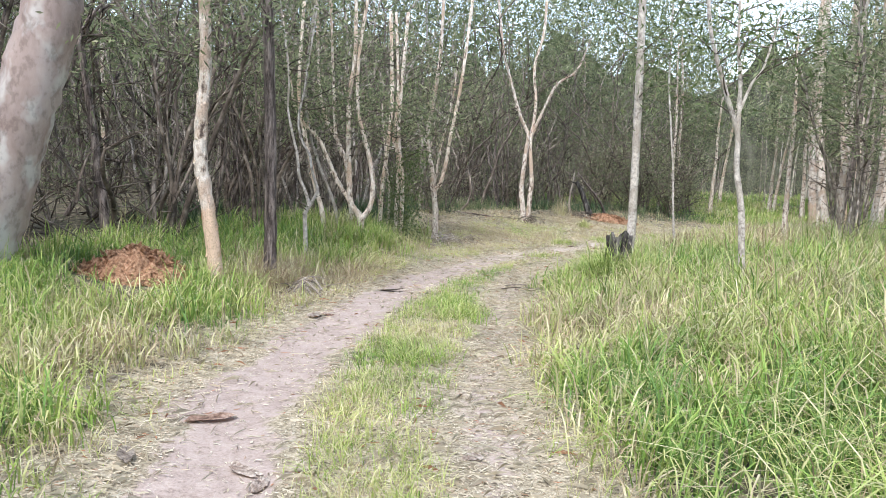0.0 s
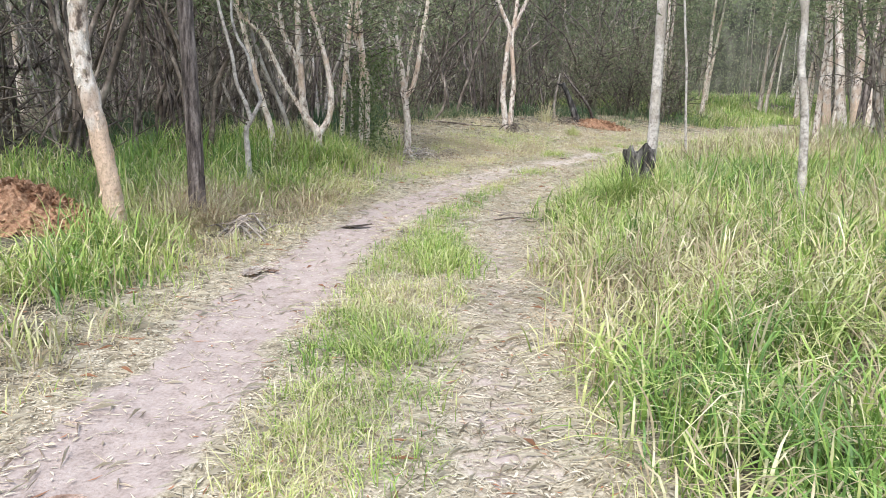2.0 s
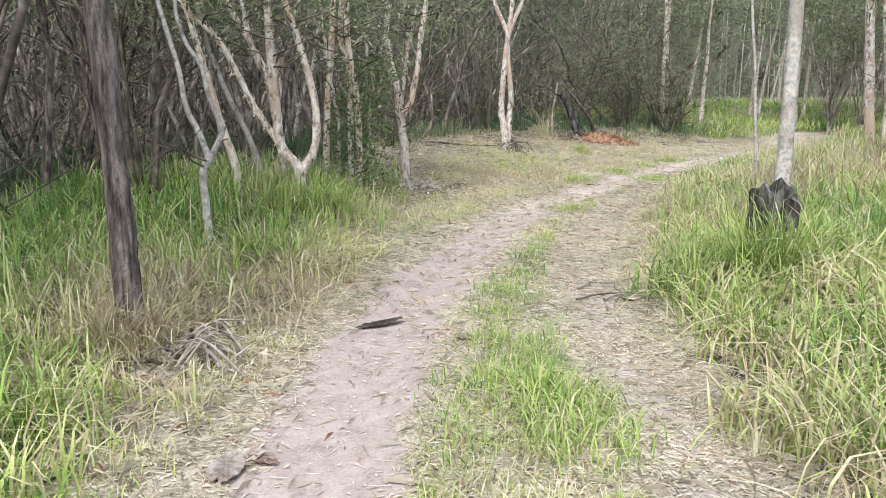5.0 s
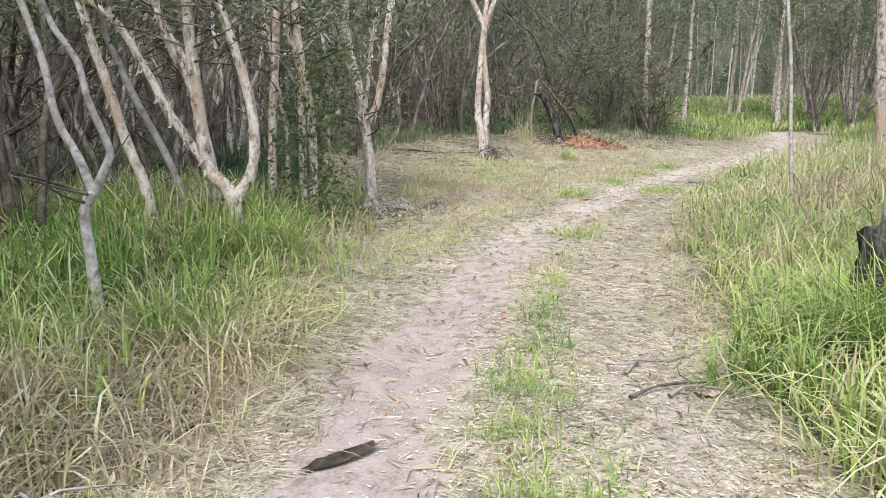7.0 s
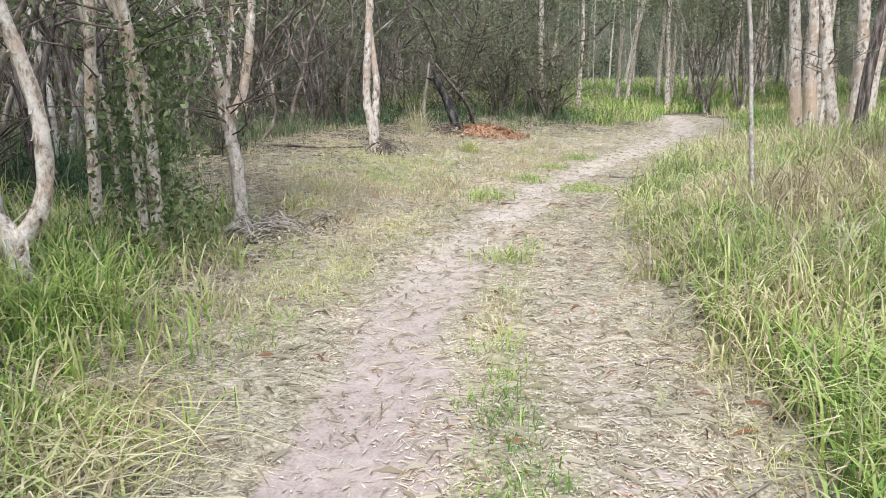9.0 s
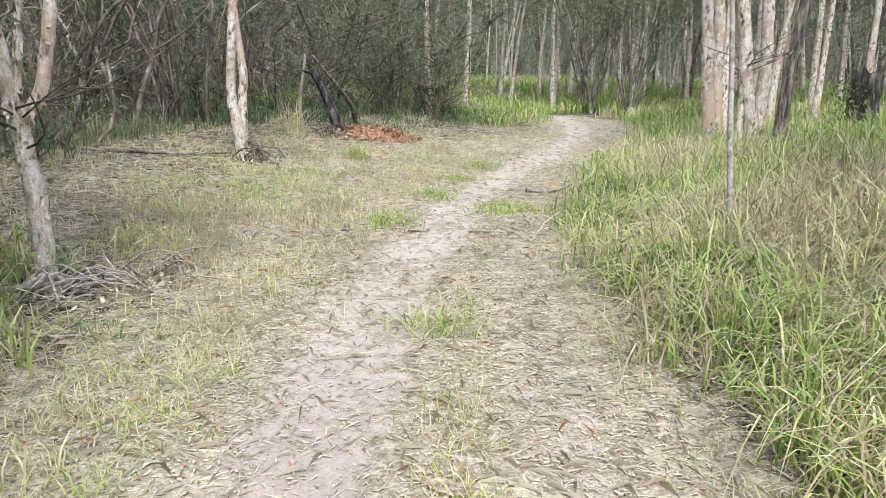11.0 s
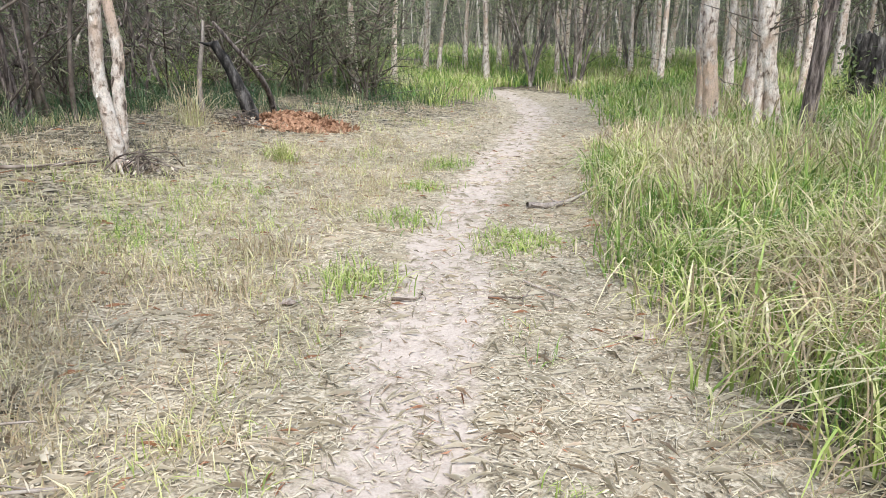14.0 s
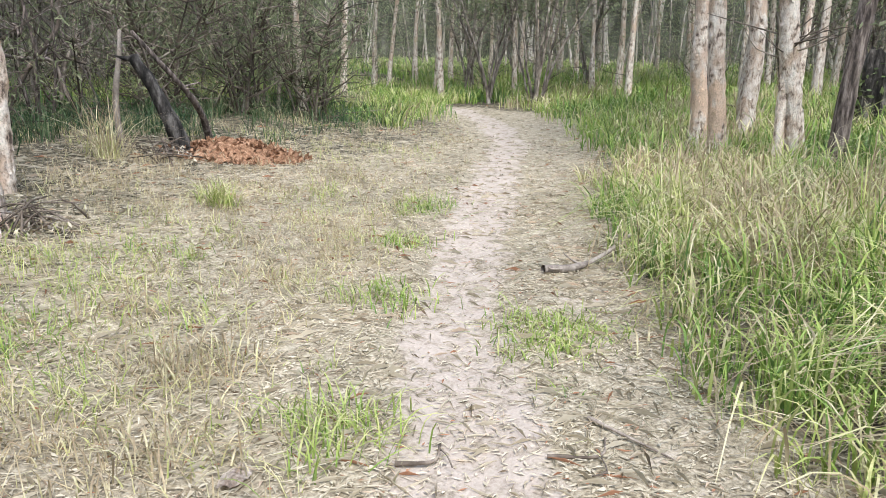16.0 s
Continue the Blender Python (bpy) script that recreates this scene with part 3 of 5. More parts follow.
grown_tree("twin_trunk_tree", 6.72, 18.54, [(0.075, 0.03, [(0.02, 0, 0.38), (-0.02, 0.01, 0.72), (-0.05, 0.03, 0.96), (-0.05, 0.02, 1.28), (-0.02, 0.0, 1.75), (0.0, 0.0, 2.05), (0.03, -0.01, 2.42), (-0.15, 0.06, 2.85), (-0.28, 0.1, 3.2), (-0.5, 0.19, 3.95), (-0.68, 0.25, 4.65), (-0.9, 0.3, 6.3)]),
           (0.070, 0.03, [(0.45, 0.83, 0.2), (0.47, 0.82, 0.5), (0.48, 0.81, 0.9), (0.5, 0.79, 1.2), (0.46, 0.81, 1.7), (0.42, 0.84, 2.25), (0.47, 0.82, 2.8), (0.5, 0.81, 3.36), (0.42, 0.84, 4.24), (0.6, 0.77, 5.11), (0.63, 0.76, 6.0)]),
           (0.045, 0.018, [(0.44, 0.83, 2.45), (0.58, 0.78, 2.85), (0.73, 0.72, 3.22), (0.98, 0.62, 3.81), (1.44, 0.45, 4.19), (1.75, 0.3, 5.05)])],
           M_PAPER, "pale twin-trunked paperbark with spreading bare limbs", loose=170, leaf=M_NEEDLE, leaf_n=1800, roots=6, twig_from=0.7)
grown_tree("grey_pole_tree", 4.95, 9.3, [(0.063, 0.042, [(-0.07, 0.02, 0.07), (-0.02, 0.01, 0.69), (-0.02, 0.01, 1.37), (-0.04, 0.01, 2.19), (-0.06, 0.01, 3.0), (-0.08, 0.02, 3.79), (-0.13, 0.03, 4.85), (-0.19, 0.05, 6.4)])],
           M_GREYBARK, "slender straight grey trunk beside a charred stump", leaf=M_GUMLEAF, leaf_n=1800, leaf_size=(0.08, 0.011), twig_n=16, twig_from=0.4)
grown_tree("branching_sapling", 5.3, 7.6, [(0.042, 0.018, [(0.16, -0.04, 0.1), (0.07, -0.02, 1.13), (-0.02, 0.01, 1.63), (-0.04, 0.01, 2.01), (-0.17, 0.04, 2.38), (-0.34, 0.09, 2.87), (-0.46, 0.11, 3.35), (-0.54, 0.14, 4.4)]),
           (0.03, 0.012, [(-0.04, 0.01, 1.95), (-0.06, 0.01, 2.57), (-0.12, 0.03, 3.12), (-0.15, 0.04, 4.3)]),
           (0.02, 0.01, [(-0.05, 0.01, 2.25), (0.06, -0.02, 2.58), (0.18, -0.05, 2.78), (0.32, -0.08, 3.4)])],
           M_GREYBARK, "thin pale branching sapling rising from tall grass", leaf=M_GUMLEAF, leaf_n=1400, leaf_size=(0.10, 0.012), twig_n=10, twig_from=0.45)
grown_tree("thin_pole_tree", 7.36, 12.36, [(0.022, 0.016, [(0.05, -0.04, 0.1), (0.01, -0.01, 0.69), (-0.01, 0.01, 1.0), (-0.03, 0.03, 1.38), (-0.05, 0.05, 1.71), (-0.09, 0.09, 2.14), (-0.13, 0.12, 2.57), (-0.18, 0.17, 3.21), (-0.2, 0.2, 4.6)])],
           M_GREYBARK, "thin pale pole of a young tree in tall grass", leaf=M_GUMLEAF, leaf_n=700, leaf_size=(0.07, 0.010), twig_n=9, twig_from=0.75)
for bx, by, r0, pts in ((14.84, 16.81, 0.125, [(0.05, -0.06, 0.1), (0.04, -0.05, 0.7), (0, 0, 1.29), (0, 0, 1.95), (-0.06, 0.06, 2.9), (-0.1, 0.1, 4), (0, 0.1, 6.8)]),
                        (13.37, 16.02, 0.115, [(0.02, -0.02, 0.18), (0, 0, 0.66), (-0.04, 0.06, 1.3), (-0.07, 0.09, 1.89), (-0.12, 0.16, 2.74), (-0.15, 0.2, 3.7), (-0.1, 0.2, 6.5)]),
                        (15.61, 16.35, 0.135, [(-0.02, 0.02, 0.1), (0, 0, 0.5), (0.02, -0.03, 1.3), (0, 0, 2.1), (-0.05, 0.06, 3.1), (-0.1, 0.1, 4.2), (-0.3, 0.2, 7)]),
                        (12.94, 15.12, 0.115, [(0.06, -0.08, 0.19), (0.02, -0.02, 0.54), (-0.06, 0.08, 1.21), (-0.11, 0.14, 1.85), (-0.17, 0.23, 2.61), (-0.22, 0.29, 3.47), (-0.2, 0.3, 6.4)])):
    stems = [(r0, r0 * 0.62, pts)]
    if bx == 12.94:
        stems.append((0.06, 0.05, [(-0.08, 0.1, 0.1), (-0.08, 0.1, 0.54), (-0.08, 0.11, 1.15), (-0.09, 0.12, 1.53)]))
    tagged(grown_tree("paperbark_tree", bx, by, stems, M_PAPER_BAND if bx in (13.37, 14.84) else M_PAPER, "stout cream paperbark with shaggy peeling bark", loose=240, leaf=M_NEEDLE, leaf_n=1400, twig_from=0.78), group="stand of paperbarks")
grown_tree("leaning_tree", 12.95, 14.7, [(0.095, 0.065, [(0, 0, 0.1), (0.02, -0.02, 0.6), (0.04, -0.05, 1.2), (0.09, -0.1, 1.88), (0.14, -0.14, 2.53), (0.15, -0.15, 3.59), (0.1, 0, 6)])],
           M_DARKBARK, "leaning dark grey trunk beside the paperbarks", leaf=M_NEEDLE, leaf_n=1200, twig_from=0.78)
grown_tree("big_gum_tree", -2.6, 8.3, [(0.36, 0.22, [(-0.13, 0.03, 0.18), (-0.02, 0, 0.46), (0.21, -0.05, 1.14), (0.46, -0.12, 1.96), (0.68, -0.17, 2.71), (0.81, -0.2, 3.34), (1.03, -0.26, 4.46), (1.3, -0.2, 7.5)])],
           M_GUM, "massive leaning gum with smooth pinkish grey bark", leaf=M_GUMLEAF, leaf_n=2500, leaf_size=(0.13, 0.014), twig_from=0.8)

# ---- woods behind the verge: a few kinds, then copies ----


def wild_stem(h, lean, wob, n=7, x0=0.0, y0=0.0):
    a = rng.uniform(0, 6.28)
    s = np.linspace(0, 1, n)
    walk_x, walk_y = np.cumsum(rng.normal(0, wob, n)), np.cumsum(rng.normal(0, wob, n))
    p = np.column_stack((x0 + lean * math.cos(a) * s * h + walk_x * s, y0 + lean * math.sin(a) * s * h + walk_y * s, s * h))
    p[0, 2] = -0.15
    return p


def wild_tree(name, label, kind):
    ob = tagged(empty(name, 0, 0, 0), label, "shrub" if kind == "shrub" else "tree")
    tips, twig_tubes = [], []
    if kind == "slender":
        h = rng.uniform(6.5, 8.5)
        stems = [(rng.uniform(0.06, 0.10), 0.025, wild_stem(h, 0.05, 0.07, 9))]
        mat, lo, tn, tl, ln, lz = M_PAPER, 0.40, 26, 1.5, 1800, (0.15, 0.020)
    elif kind == "scrub":
        k = int(rng.integers(4, 8))
        stems = [(rng.uniform(0.03, 0.055), 0.012, wild_stem(rng.uniform(4.2, 6.4), rng.uniform(0.08, 0.38), 0.17, 10, *rng.normal(0, 0.12, 2))) for _ in range(k)]
        mat, lo, tn, tl, ln, lz = M_STEM, 0.30, 14, 1.2, 2200, (0.14, 0.017)
    elif kind == "shrub":
        stems = [(0.018, 0.006, wild_stem(rng.uniform(1.2, 2.4), rng.uniform(0.2, 0.6), 0.08, 7, *rng.normal(0, 0.1, 2))) for _ in range(6)]
        mat, lo, tn, tl, ln, lz = M_TWIG, 0.1, 10, 0.5, 3000, (0.085, 0.0065)
    else:
        stems = [(rng.uniform(0.045, 0.075), 0.02, wild_stem(rng.uniform(5, 7), 0.14, 0.12, 9)), (0.035, 0.012, wild_stem(rng.uniform(3, 5), 0.35, 0.12, 9))]
        mat, lo, tn, tl, ln, lz = M_DARKBARK, 0.30, 26, 1.5, 2200, (0.15, 0.016)
    for k, (r0, r1, p) in enumerate(stems):
        part("trunk" if k == 0 else "limb", limb_mesh("trunk", [tube(p, r0, r1, 7, 14, 0.06, 0.4)]), mat, ob)
        tw = twigs_from(p, tn, lo, tl, 0.55)
        twig_tubes += [tube(q, 0.014, 0.004, 3, 3, 0.02) for q in tw]
        tips += [q[-1] for q in tw] + [q[1] for q in tw]
        dead = twigs_from(p, 7, 0.05, 0.9, 0.5)
        twig_tubes += [tube(q, 0.011, 0.003, 3, 3, 0.02) for q in dead]
    tagged(part("fine_twig", limb_mesh("fine_twig", twig_tubes), M_TWIG, ob), kind="stuff")
    tips = np.array(tips)
    tips = tips[tips[:, 2] > {"slender": 3.2, "shrub": 0.2}.get(kind, 2.3)]
    part("crown", leaves("crown", crown_places(tips, max(1, ln // len(tips)), 0.26), *lz, corners=3), M_NEEDLE, ob)
    return ob


KINDS = {"slender": ("slender_paperbark", "slender pale paperbark in the woods, crown high up"),
         "scrub": ("scrub_tree", "scraggly many-stemmed scrub tree with fine grey-green leaves"),
         "shrub": ("shrub", "low grey-green shrub with fine leaves at the woods' edge"),
         "dark": ("dark_scrub_tree", "dark-stemmed bushy tree with fine drooping leaves")}
models = {k: [wild_tree(*KINDS[k], k) for _ in range(4)] for k in KINDS}
spots = []


def plant(kind, x, y, grow=1.0):
    spots.append((x, y))
    pool = models[kind]
    src = pool[len(spots) % len(pool)]
    ob = copy_thing(src, pose(x, y, ground_z(x, y), 0, 0, rng.uniform(0, 360)))
    ob.scale = (grow, grow, grow * rng.uniform(0.9, 1.1))
    return tagged(ob, group="woods beside the track")


for x, y in ((25.2, 30.2), (25.9, 29.2), (26.5, 28.0), (27.0, 27.1), (28.2, 26.3), (23.2, 24.9), (25.5, 25.6), (23.8, 18.3), (24.3, 17.0), (13.8, 23.3), (14.4, 24), (16.1, 24.6), (16.9, 16.8), (17.5, 16.2), (17.9, 17.6), (15.4, 16.9),
             (11.5, 12.2)):
    plant("slender", x, y, rng.uniform(0.8, 1.1))
for kind, x, y, g in (("slender", 8.9, 11.3, 0.6), ("scrub", 9.6, 10.7, 0.8), ("slender", 10.1, 11.5, 0.7), ("dark", 9.3, 9.2, 0.7), ("slender", 10.9, 10.6, 0.65), ("scrub", 8.7, 7.6, 0.8), ("slender", 9.9, 8.6, 0.6)):
    plant(kind, x, y, g)
for x, y, g in ((12.2, 22.9, 1.2), (13.3, 22.6, 1.2), (14.2, 23.3, 1.4), (11.0, 23.4, 1.3), (8.0, 22.4, 0.9), (4.3, 18.2, 0.6)):
    plant("shrub", x, y, g)
for x, y in rng.uniform((20.8, 15.5), (31, 30), (60, 2)):
    if len(spots) > 5 and min((x - a) ** 2 + (y - b) ** 2 for a, b in spots) > 1.3:
        plant("slender" if rng.uniform() < 0.6 else "scrub", x, y, rng.uniform(0.8, 1.1))
tries = rng.uniform((-22, -10), (42, 46), (9000, 2))
tl, tr, tw = side_of(tries, LEFT_EDGE), side_of(tries, RIGHT_EDGE), np.min(np.linalg.norm(tries[:, None] - WALK[None], axis=2), axis=1)
for (x, y), l, r, w in zip(tries, tl, tr, tw):
    if len(spots) >= 240:
        break
    left_side, right_side = l < -2.0, r > 5.5
    if not (left_side or right_side) or w > 30:
        continue
    deep = -l if left_side else r
    gap = 0.95 if deep < 7 else 1.5
    if (y < 0 and rng.uniform() < 0.85) or (y < 6 and left_side and rng.uniform() < 0.55):
        continue
    if min((x - a) ** 2 + (y - b) ** 2 for a, b in spots) < gap * gap or min(math.hypot(x - a, y - b) for a, b in ((1.7, 12.2), (2.4, 13.6), (3.5, 14.5), (6.74, 18.6), (9.5, 20.5), (9.2, 21.2), (10.2, 20.9), (-2.6, 8.3), (-1.2, 9.0), (13.4, 15.6), (0.7, 11.5), (0.4, 12.6), (-0.4, 9.0))) < 1.25:
        continue
    u = rng.uniform()
    if deep < 9 and rng.uniform() < (0.12 if left_side else 0.2):
        plant("shrub", x, y, rng.uniform(0.6, 1.2))
        continue
    if right_side or x > 15:
        kind = "slender" if u < 0.62 else "scrub" if u < 0.85 else "dark"
    else:
        kind = "scrub" if u < 0.62 else "dark" if u < 0.85 or deep < 6.5 else "slender"
    plant(kind, x, y, rng.uniform(0.8, 1.15))
for pool in models.values():
    for src in pool:
        for ob in (src, *src.children_recursive):
            bpy.data.objects.remove(ob)

# dead limbs leaning and arching under the trees
made = 0
for x, y in rng.uniform((-9, 6), (16, 27), (900, 2)):
    l = float(side_of(np.array([(x, y)]), LEFT_EDGE)[0])
    if made >= 60 or not -6.5 < l < -1.7 or min(math.hypot(x - a, y - b) for a, b in WALK) < 4.2 or math.hypot(x - 9.6, y - 20.7) < 1.5:
        continue
    made += 1
    a, L, up = rng.uniform(0, 6.28), rng.uniform(1.4, 3.4), rng.uniform(0.8, 2.2)
    d = np.array((math.cos(a), math.sin(a), up)) / math.hypot(1, up)
    pts = [np.zeros(3) - (0, 0, 0.1)]
    for k in range(1, 6):
        pts.append(d * L * k / 5 + rng.normal(0, 0.09, 3) + (0, 0, 0.25 * math.sin(k * 0.6)))
    limb = tagged(empty("leaning_limb", x, y, ground_z(x, y)), "crooked dead limb leaning in the undergrowth", "dead limb", "dead limbs in the woods")
    mat = (M_DARKBARK, M_STEM, M_TWIG)[made % 3]
    r = rng.uniform(0.02, 0.05)
    main = part("limb", limb_mesh("limb", [tube(pts, r, r * 0.35, 7, 14, 0.08)]), mat, limb)
    for q in twigs_from(pts, 5, 0.25, 0.7, 0.5):
        part("twig", limb_mesh("twig", [tube(q, r * 0.35, 0.004, 4, 5, 0.05)]), mat, main)

# crooked bare stems crowding the edge of the woods
made = 0
for x, y in rng.uniform((-7, 8), (14, 25), (1500, 2)):
    l = float(side_of(np.array([(x, y)]), LEFT_EDGE)[0])
    near = min(math.hypot(x - a, y - b) for a, b in ((1.7, 12.2), (2.4, 13.6), (3.5, 14.5), (6.74, 18.6), (7.2, 19.35), (9.5, 20.5), (0.2, 9.2), (0.79, 11.03), (-1.2, 9.0), (-2.6, 8.3)))
    if made >= 90 or not -6.0 < l < -1.9 or near < 0.7 or math.hypot(x - 9.4, y - 20.7) < 1.7:
        continue
    made += 1
    mat = ((M_STEM, M_GREYBARK, M_DARKBARK, M_STEM, M_TWIG) if 0.6 < x < 3 else (M_STEM, M_TWIG, M_DARKBARK, M_TWIG, M_DARKBARK))[made % 5]
    stem = tagged(empty("crooked_stem", x, y, ground_z(x, y)), "thin crooked bare-stemmed scrub tree at the woods' edge", "tree", "crooked stems at the woods' edge")
    for k in range(1 + made % 3):
        p = wild_stem(rng.uniform(3.2, 5.5), rng.uniform(0.05, 0.45), 0.20, 11, *rng.normal(0, 0.06, 2))
        r = rng.uniform(0.018, 0.045)
        shaft = part("trunk" if k == 0 else "limb", limb_mesh("trunk", [tube(p, r, r * 0.4, 7, 22, 0.08, 0.4)]), mat, stem)
        for q in twigs_from(p, 5, 0.3, 1.1, 0.9):
            part("twig", limb_mesh("twig", [tube(q, r * 0.45, 0.004, 5, 6, 0.05)]), mat, shaft)

# tangled dead brush between the stems
brush = []
bp = rng.uniform((-14, 0), (32, 34), (40000, 2))
bd = np.min(np.linalg.norm(bp[:, None] - WALK[None], axis=2), axis=1)
bl, br = side_of(bp, LEFT_EDGE), side_of(bp, RIGHT_EDGE)
keep = ((bl < -2.3) & (bl > -11) & (bp[:, 0] < 17)) | ((br > 6) & (br < 14) & (rng.uniform(size=len(bp)) < 0.12))
keep &= bd > 3.6
for x, y in bp[keep][:2300]:
    z = ground_z(x, y)
    a, L = rng.uniform(0, 6.28), rng.uniform(0.5, 2.6)
    up = rng.uniform(0.1, 1.5)
    p = np.array((x, y, z + rng.choice([0, 0, rng.uniform(0.2, 2.0)])))
    d = np.array((math.cos(a), math.sin(a), up))
    d /= np.linalg.norm(d)
    q = p + d * L * 0.35 + rng.normal(0, 0.10, 3)
    q2 = p + d * L * 0.7 + rng.normal(0, 0.16, 3)
    brush.append(tube([p, q, q2, p + d * L + rng.normal(0, 0.28, 3)], 0.006 + 0.022 * rng.uniform() ** 2.5, 0.004, 3, 6, 0.02))
tagged(part("brushwood", limb_mesh("brushwood", brush), M_TWIG), "tangle of dry grey-brown twigs under the trees", "brushwood", kind="stuff")

# far woods: leafy masses between and behind the stems
fc = rng.uniform((-34, -14), (48, 52), (16000, 2))
fl, fr = side_of(fc, LEFT_EDGE), side_of(fc, RIGHT_EDGE)
fw = np.min(np.linalg.norm(fc[:, None] - WALK[None], axis=2), axis=1)
fc = fc[((fl < -5) | (fr > 9)) & (fw > 9) & (fw < 42)][:7600]
fz = height_at(fc) + 1.2 + rng.beta(1.5, 1.1, len(fc)) * 12
high = rng.uniform((-2, 24), (18, 38), (1700, 2))
fz = np.concatenate((fz, rng.uniform(5.0, 13.5, 1700)))
fc = np.vstack((fc, high))
low = (fc[:, 1] > 9) | (fz < 5.5)
fc, fz = fc[low], fz[low]
fp = np.repeat(np.column_stack((fc, fz)), 24, axis=0)
fp += rng.normal(size=fp.shape) * (0.55, 0.55, 0.4)
ft = np.clip(np.repeat(rng.normal(0.55, 0.2, len(fc)), 24) + rng.normal(0, 0.15, len(fp)), 0, 1)
tagged(part("far_woods", leaves("far_woods", fp, 0.24, 0.04, 0.3, 1.0, ft, 3), M_NEEDLE), "dense grey-green foliage deep in the woods", "woods", kind="stuff")
fs = rng.uniform((-30, -10), (46, 50), (6000, 2))
fl, fr = side_of(fs, LEFT_EDGE), side_of(fs, RIGHT_EDGE)
fw = np.min(np.linalg.norm(fs[:, None] - WALK[None], axis=2), axis=1)
far_stems, dark_stems = [], []
for x, y in fs[((fl < -7) | (fr > 11)) & (fw > 12) & (fw < 40)][:1700]:
    p = wild_stem(rng.uniform(4, 9), rng.uniform(0.02, 0.25), 0.12, 6)
    (far_stems if side_of(np.array([(x, y)]), RIGHT_EDGE)[0] > 0 else dark_stems).append(tube(p + (x, y, 0.35), rng.uniform(0.03, 0.09), 0.02, 4, 5, 0.05))
tagged(part("far_stems", limb_mesh("far_stems", far_stems[::3]), M_GREYBARK), "countless thin grey stems deep in the woods", "woods", kind="stuff")
tagged(part("far_stems", limb_mesh("far_stems", far_stems[1::3] + far_stems[2::3]), M_STEM), "countless thin brown stems deep in the woods", "woods", kind="stuff")
tagged(part("far_stems", limb_mesh("far_stems", dark_stems), M_STEM), "countless thin dark stems in the shaded scrub", "woods", kind="stuff")

uc = rng.uniform((-12, 2), (34, 36), (16000, 2))
ul, ur = side_of(uc, LEFT_EDGE), side_of(uc, RIGHT_EDGE)
ud = np.min(np.linalg.norm(uc[:, None] - WALK[None], axis=2), axis=1)
uc = uc[(((ul < -2.2) & (ul > -9)) | ((ur > 6) & (ur < 15)) | (uc[:, 0] > 21.5)) & (ud > 4.5)][:4000]
up = np.repeat(np.column_stack((uc, height_at(uc) + rng.uniform(0.2, 3.0, len(uc)))), 26, axis=0)
up += rng.normal(size=up.shape) * (0.28, 0.28, 0.22)
ut = np.clip(np.repeat(rng.normal(0.7, 0.25, len(uc)), 26) + rng.normal(0, 0.12, len(up)), 0, 1)
tagged(part("understory", leaves("understory", up, 0.12, 0.011, 0.3, 1.0, ut, 3), M_NEEDLE), "thin olive-brown leaves low in the woods", "undergrowth", kind="stuff")

# backdrop ring standing in for distant woods
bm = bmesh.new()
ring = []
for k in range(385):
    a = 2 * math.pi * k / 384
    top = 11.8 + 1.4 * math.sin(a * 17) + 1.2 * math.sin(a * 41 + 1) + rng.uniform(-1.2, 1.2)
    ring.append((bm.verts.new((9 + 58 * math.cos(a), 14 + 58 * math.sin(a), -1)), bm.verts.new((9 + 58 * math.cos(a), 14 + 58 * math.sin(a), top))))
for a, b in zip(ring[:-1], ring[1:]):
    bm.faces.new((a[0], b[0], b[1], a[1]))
# dark olive noise: the shade of deep woods is put into the colour
M_FAR_SHADED = bark("distant_woods_shade_in_colour", ((0.36, (0.025, 0.026, 0.018)), (0.5, (0.075, 0.077, 0.054)), (0.64, (0.16, 0.155, 0.12))), None, 1.2, (1, 1, 0.3), 0.2)
tagged(part("backdrop", bm, M_FAR_SHADED), "plain ring standing in for distant woods, their shade put into its dark colour", "backdrop", kind="structure")

# ---- grass ----


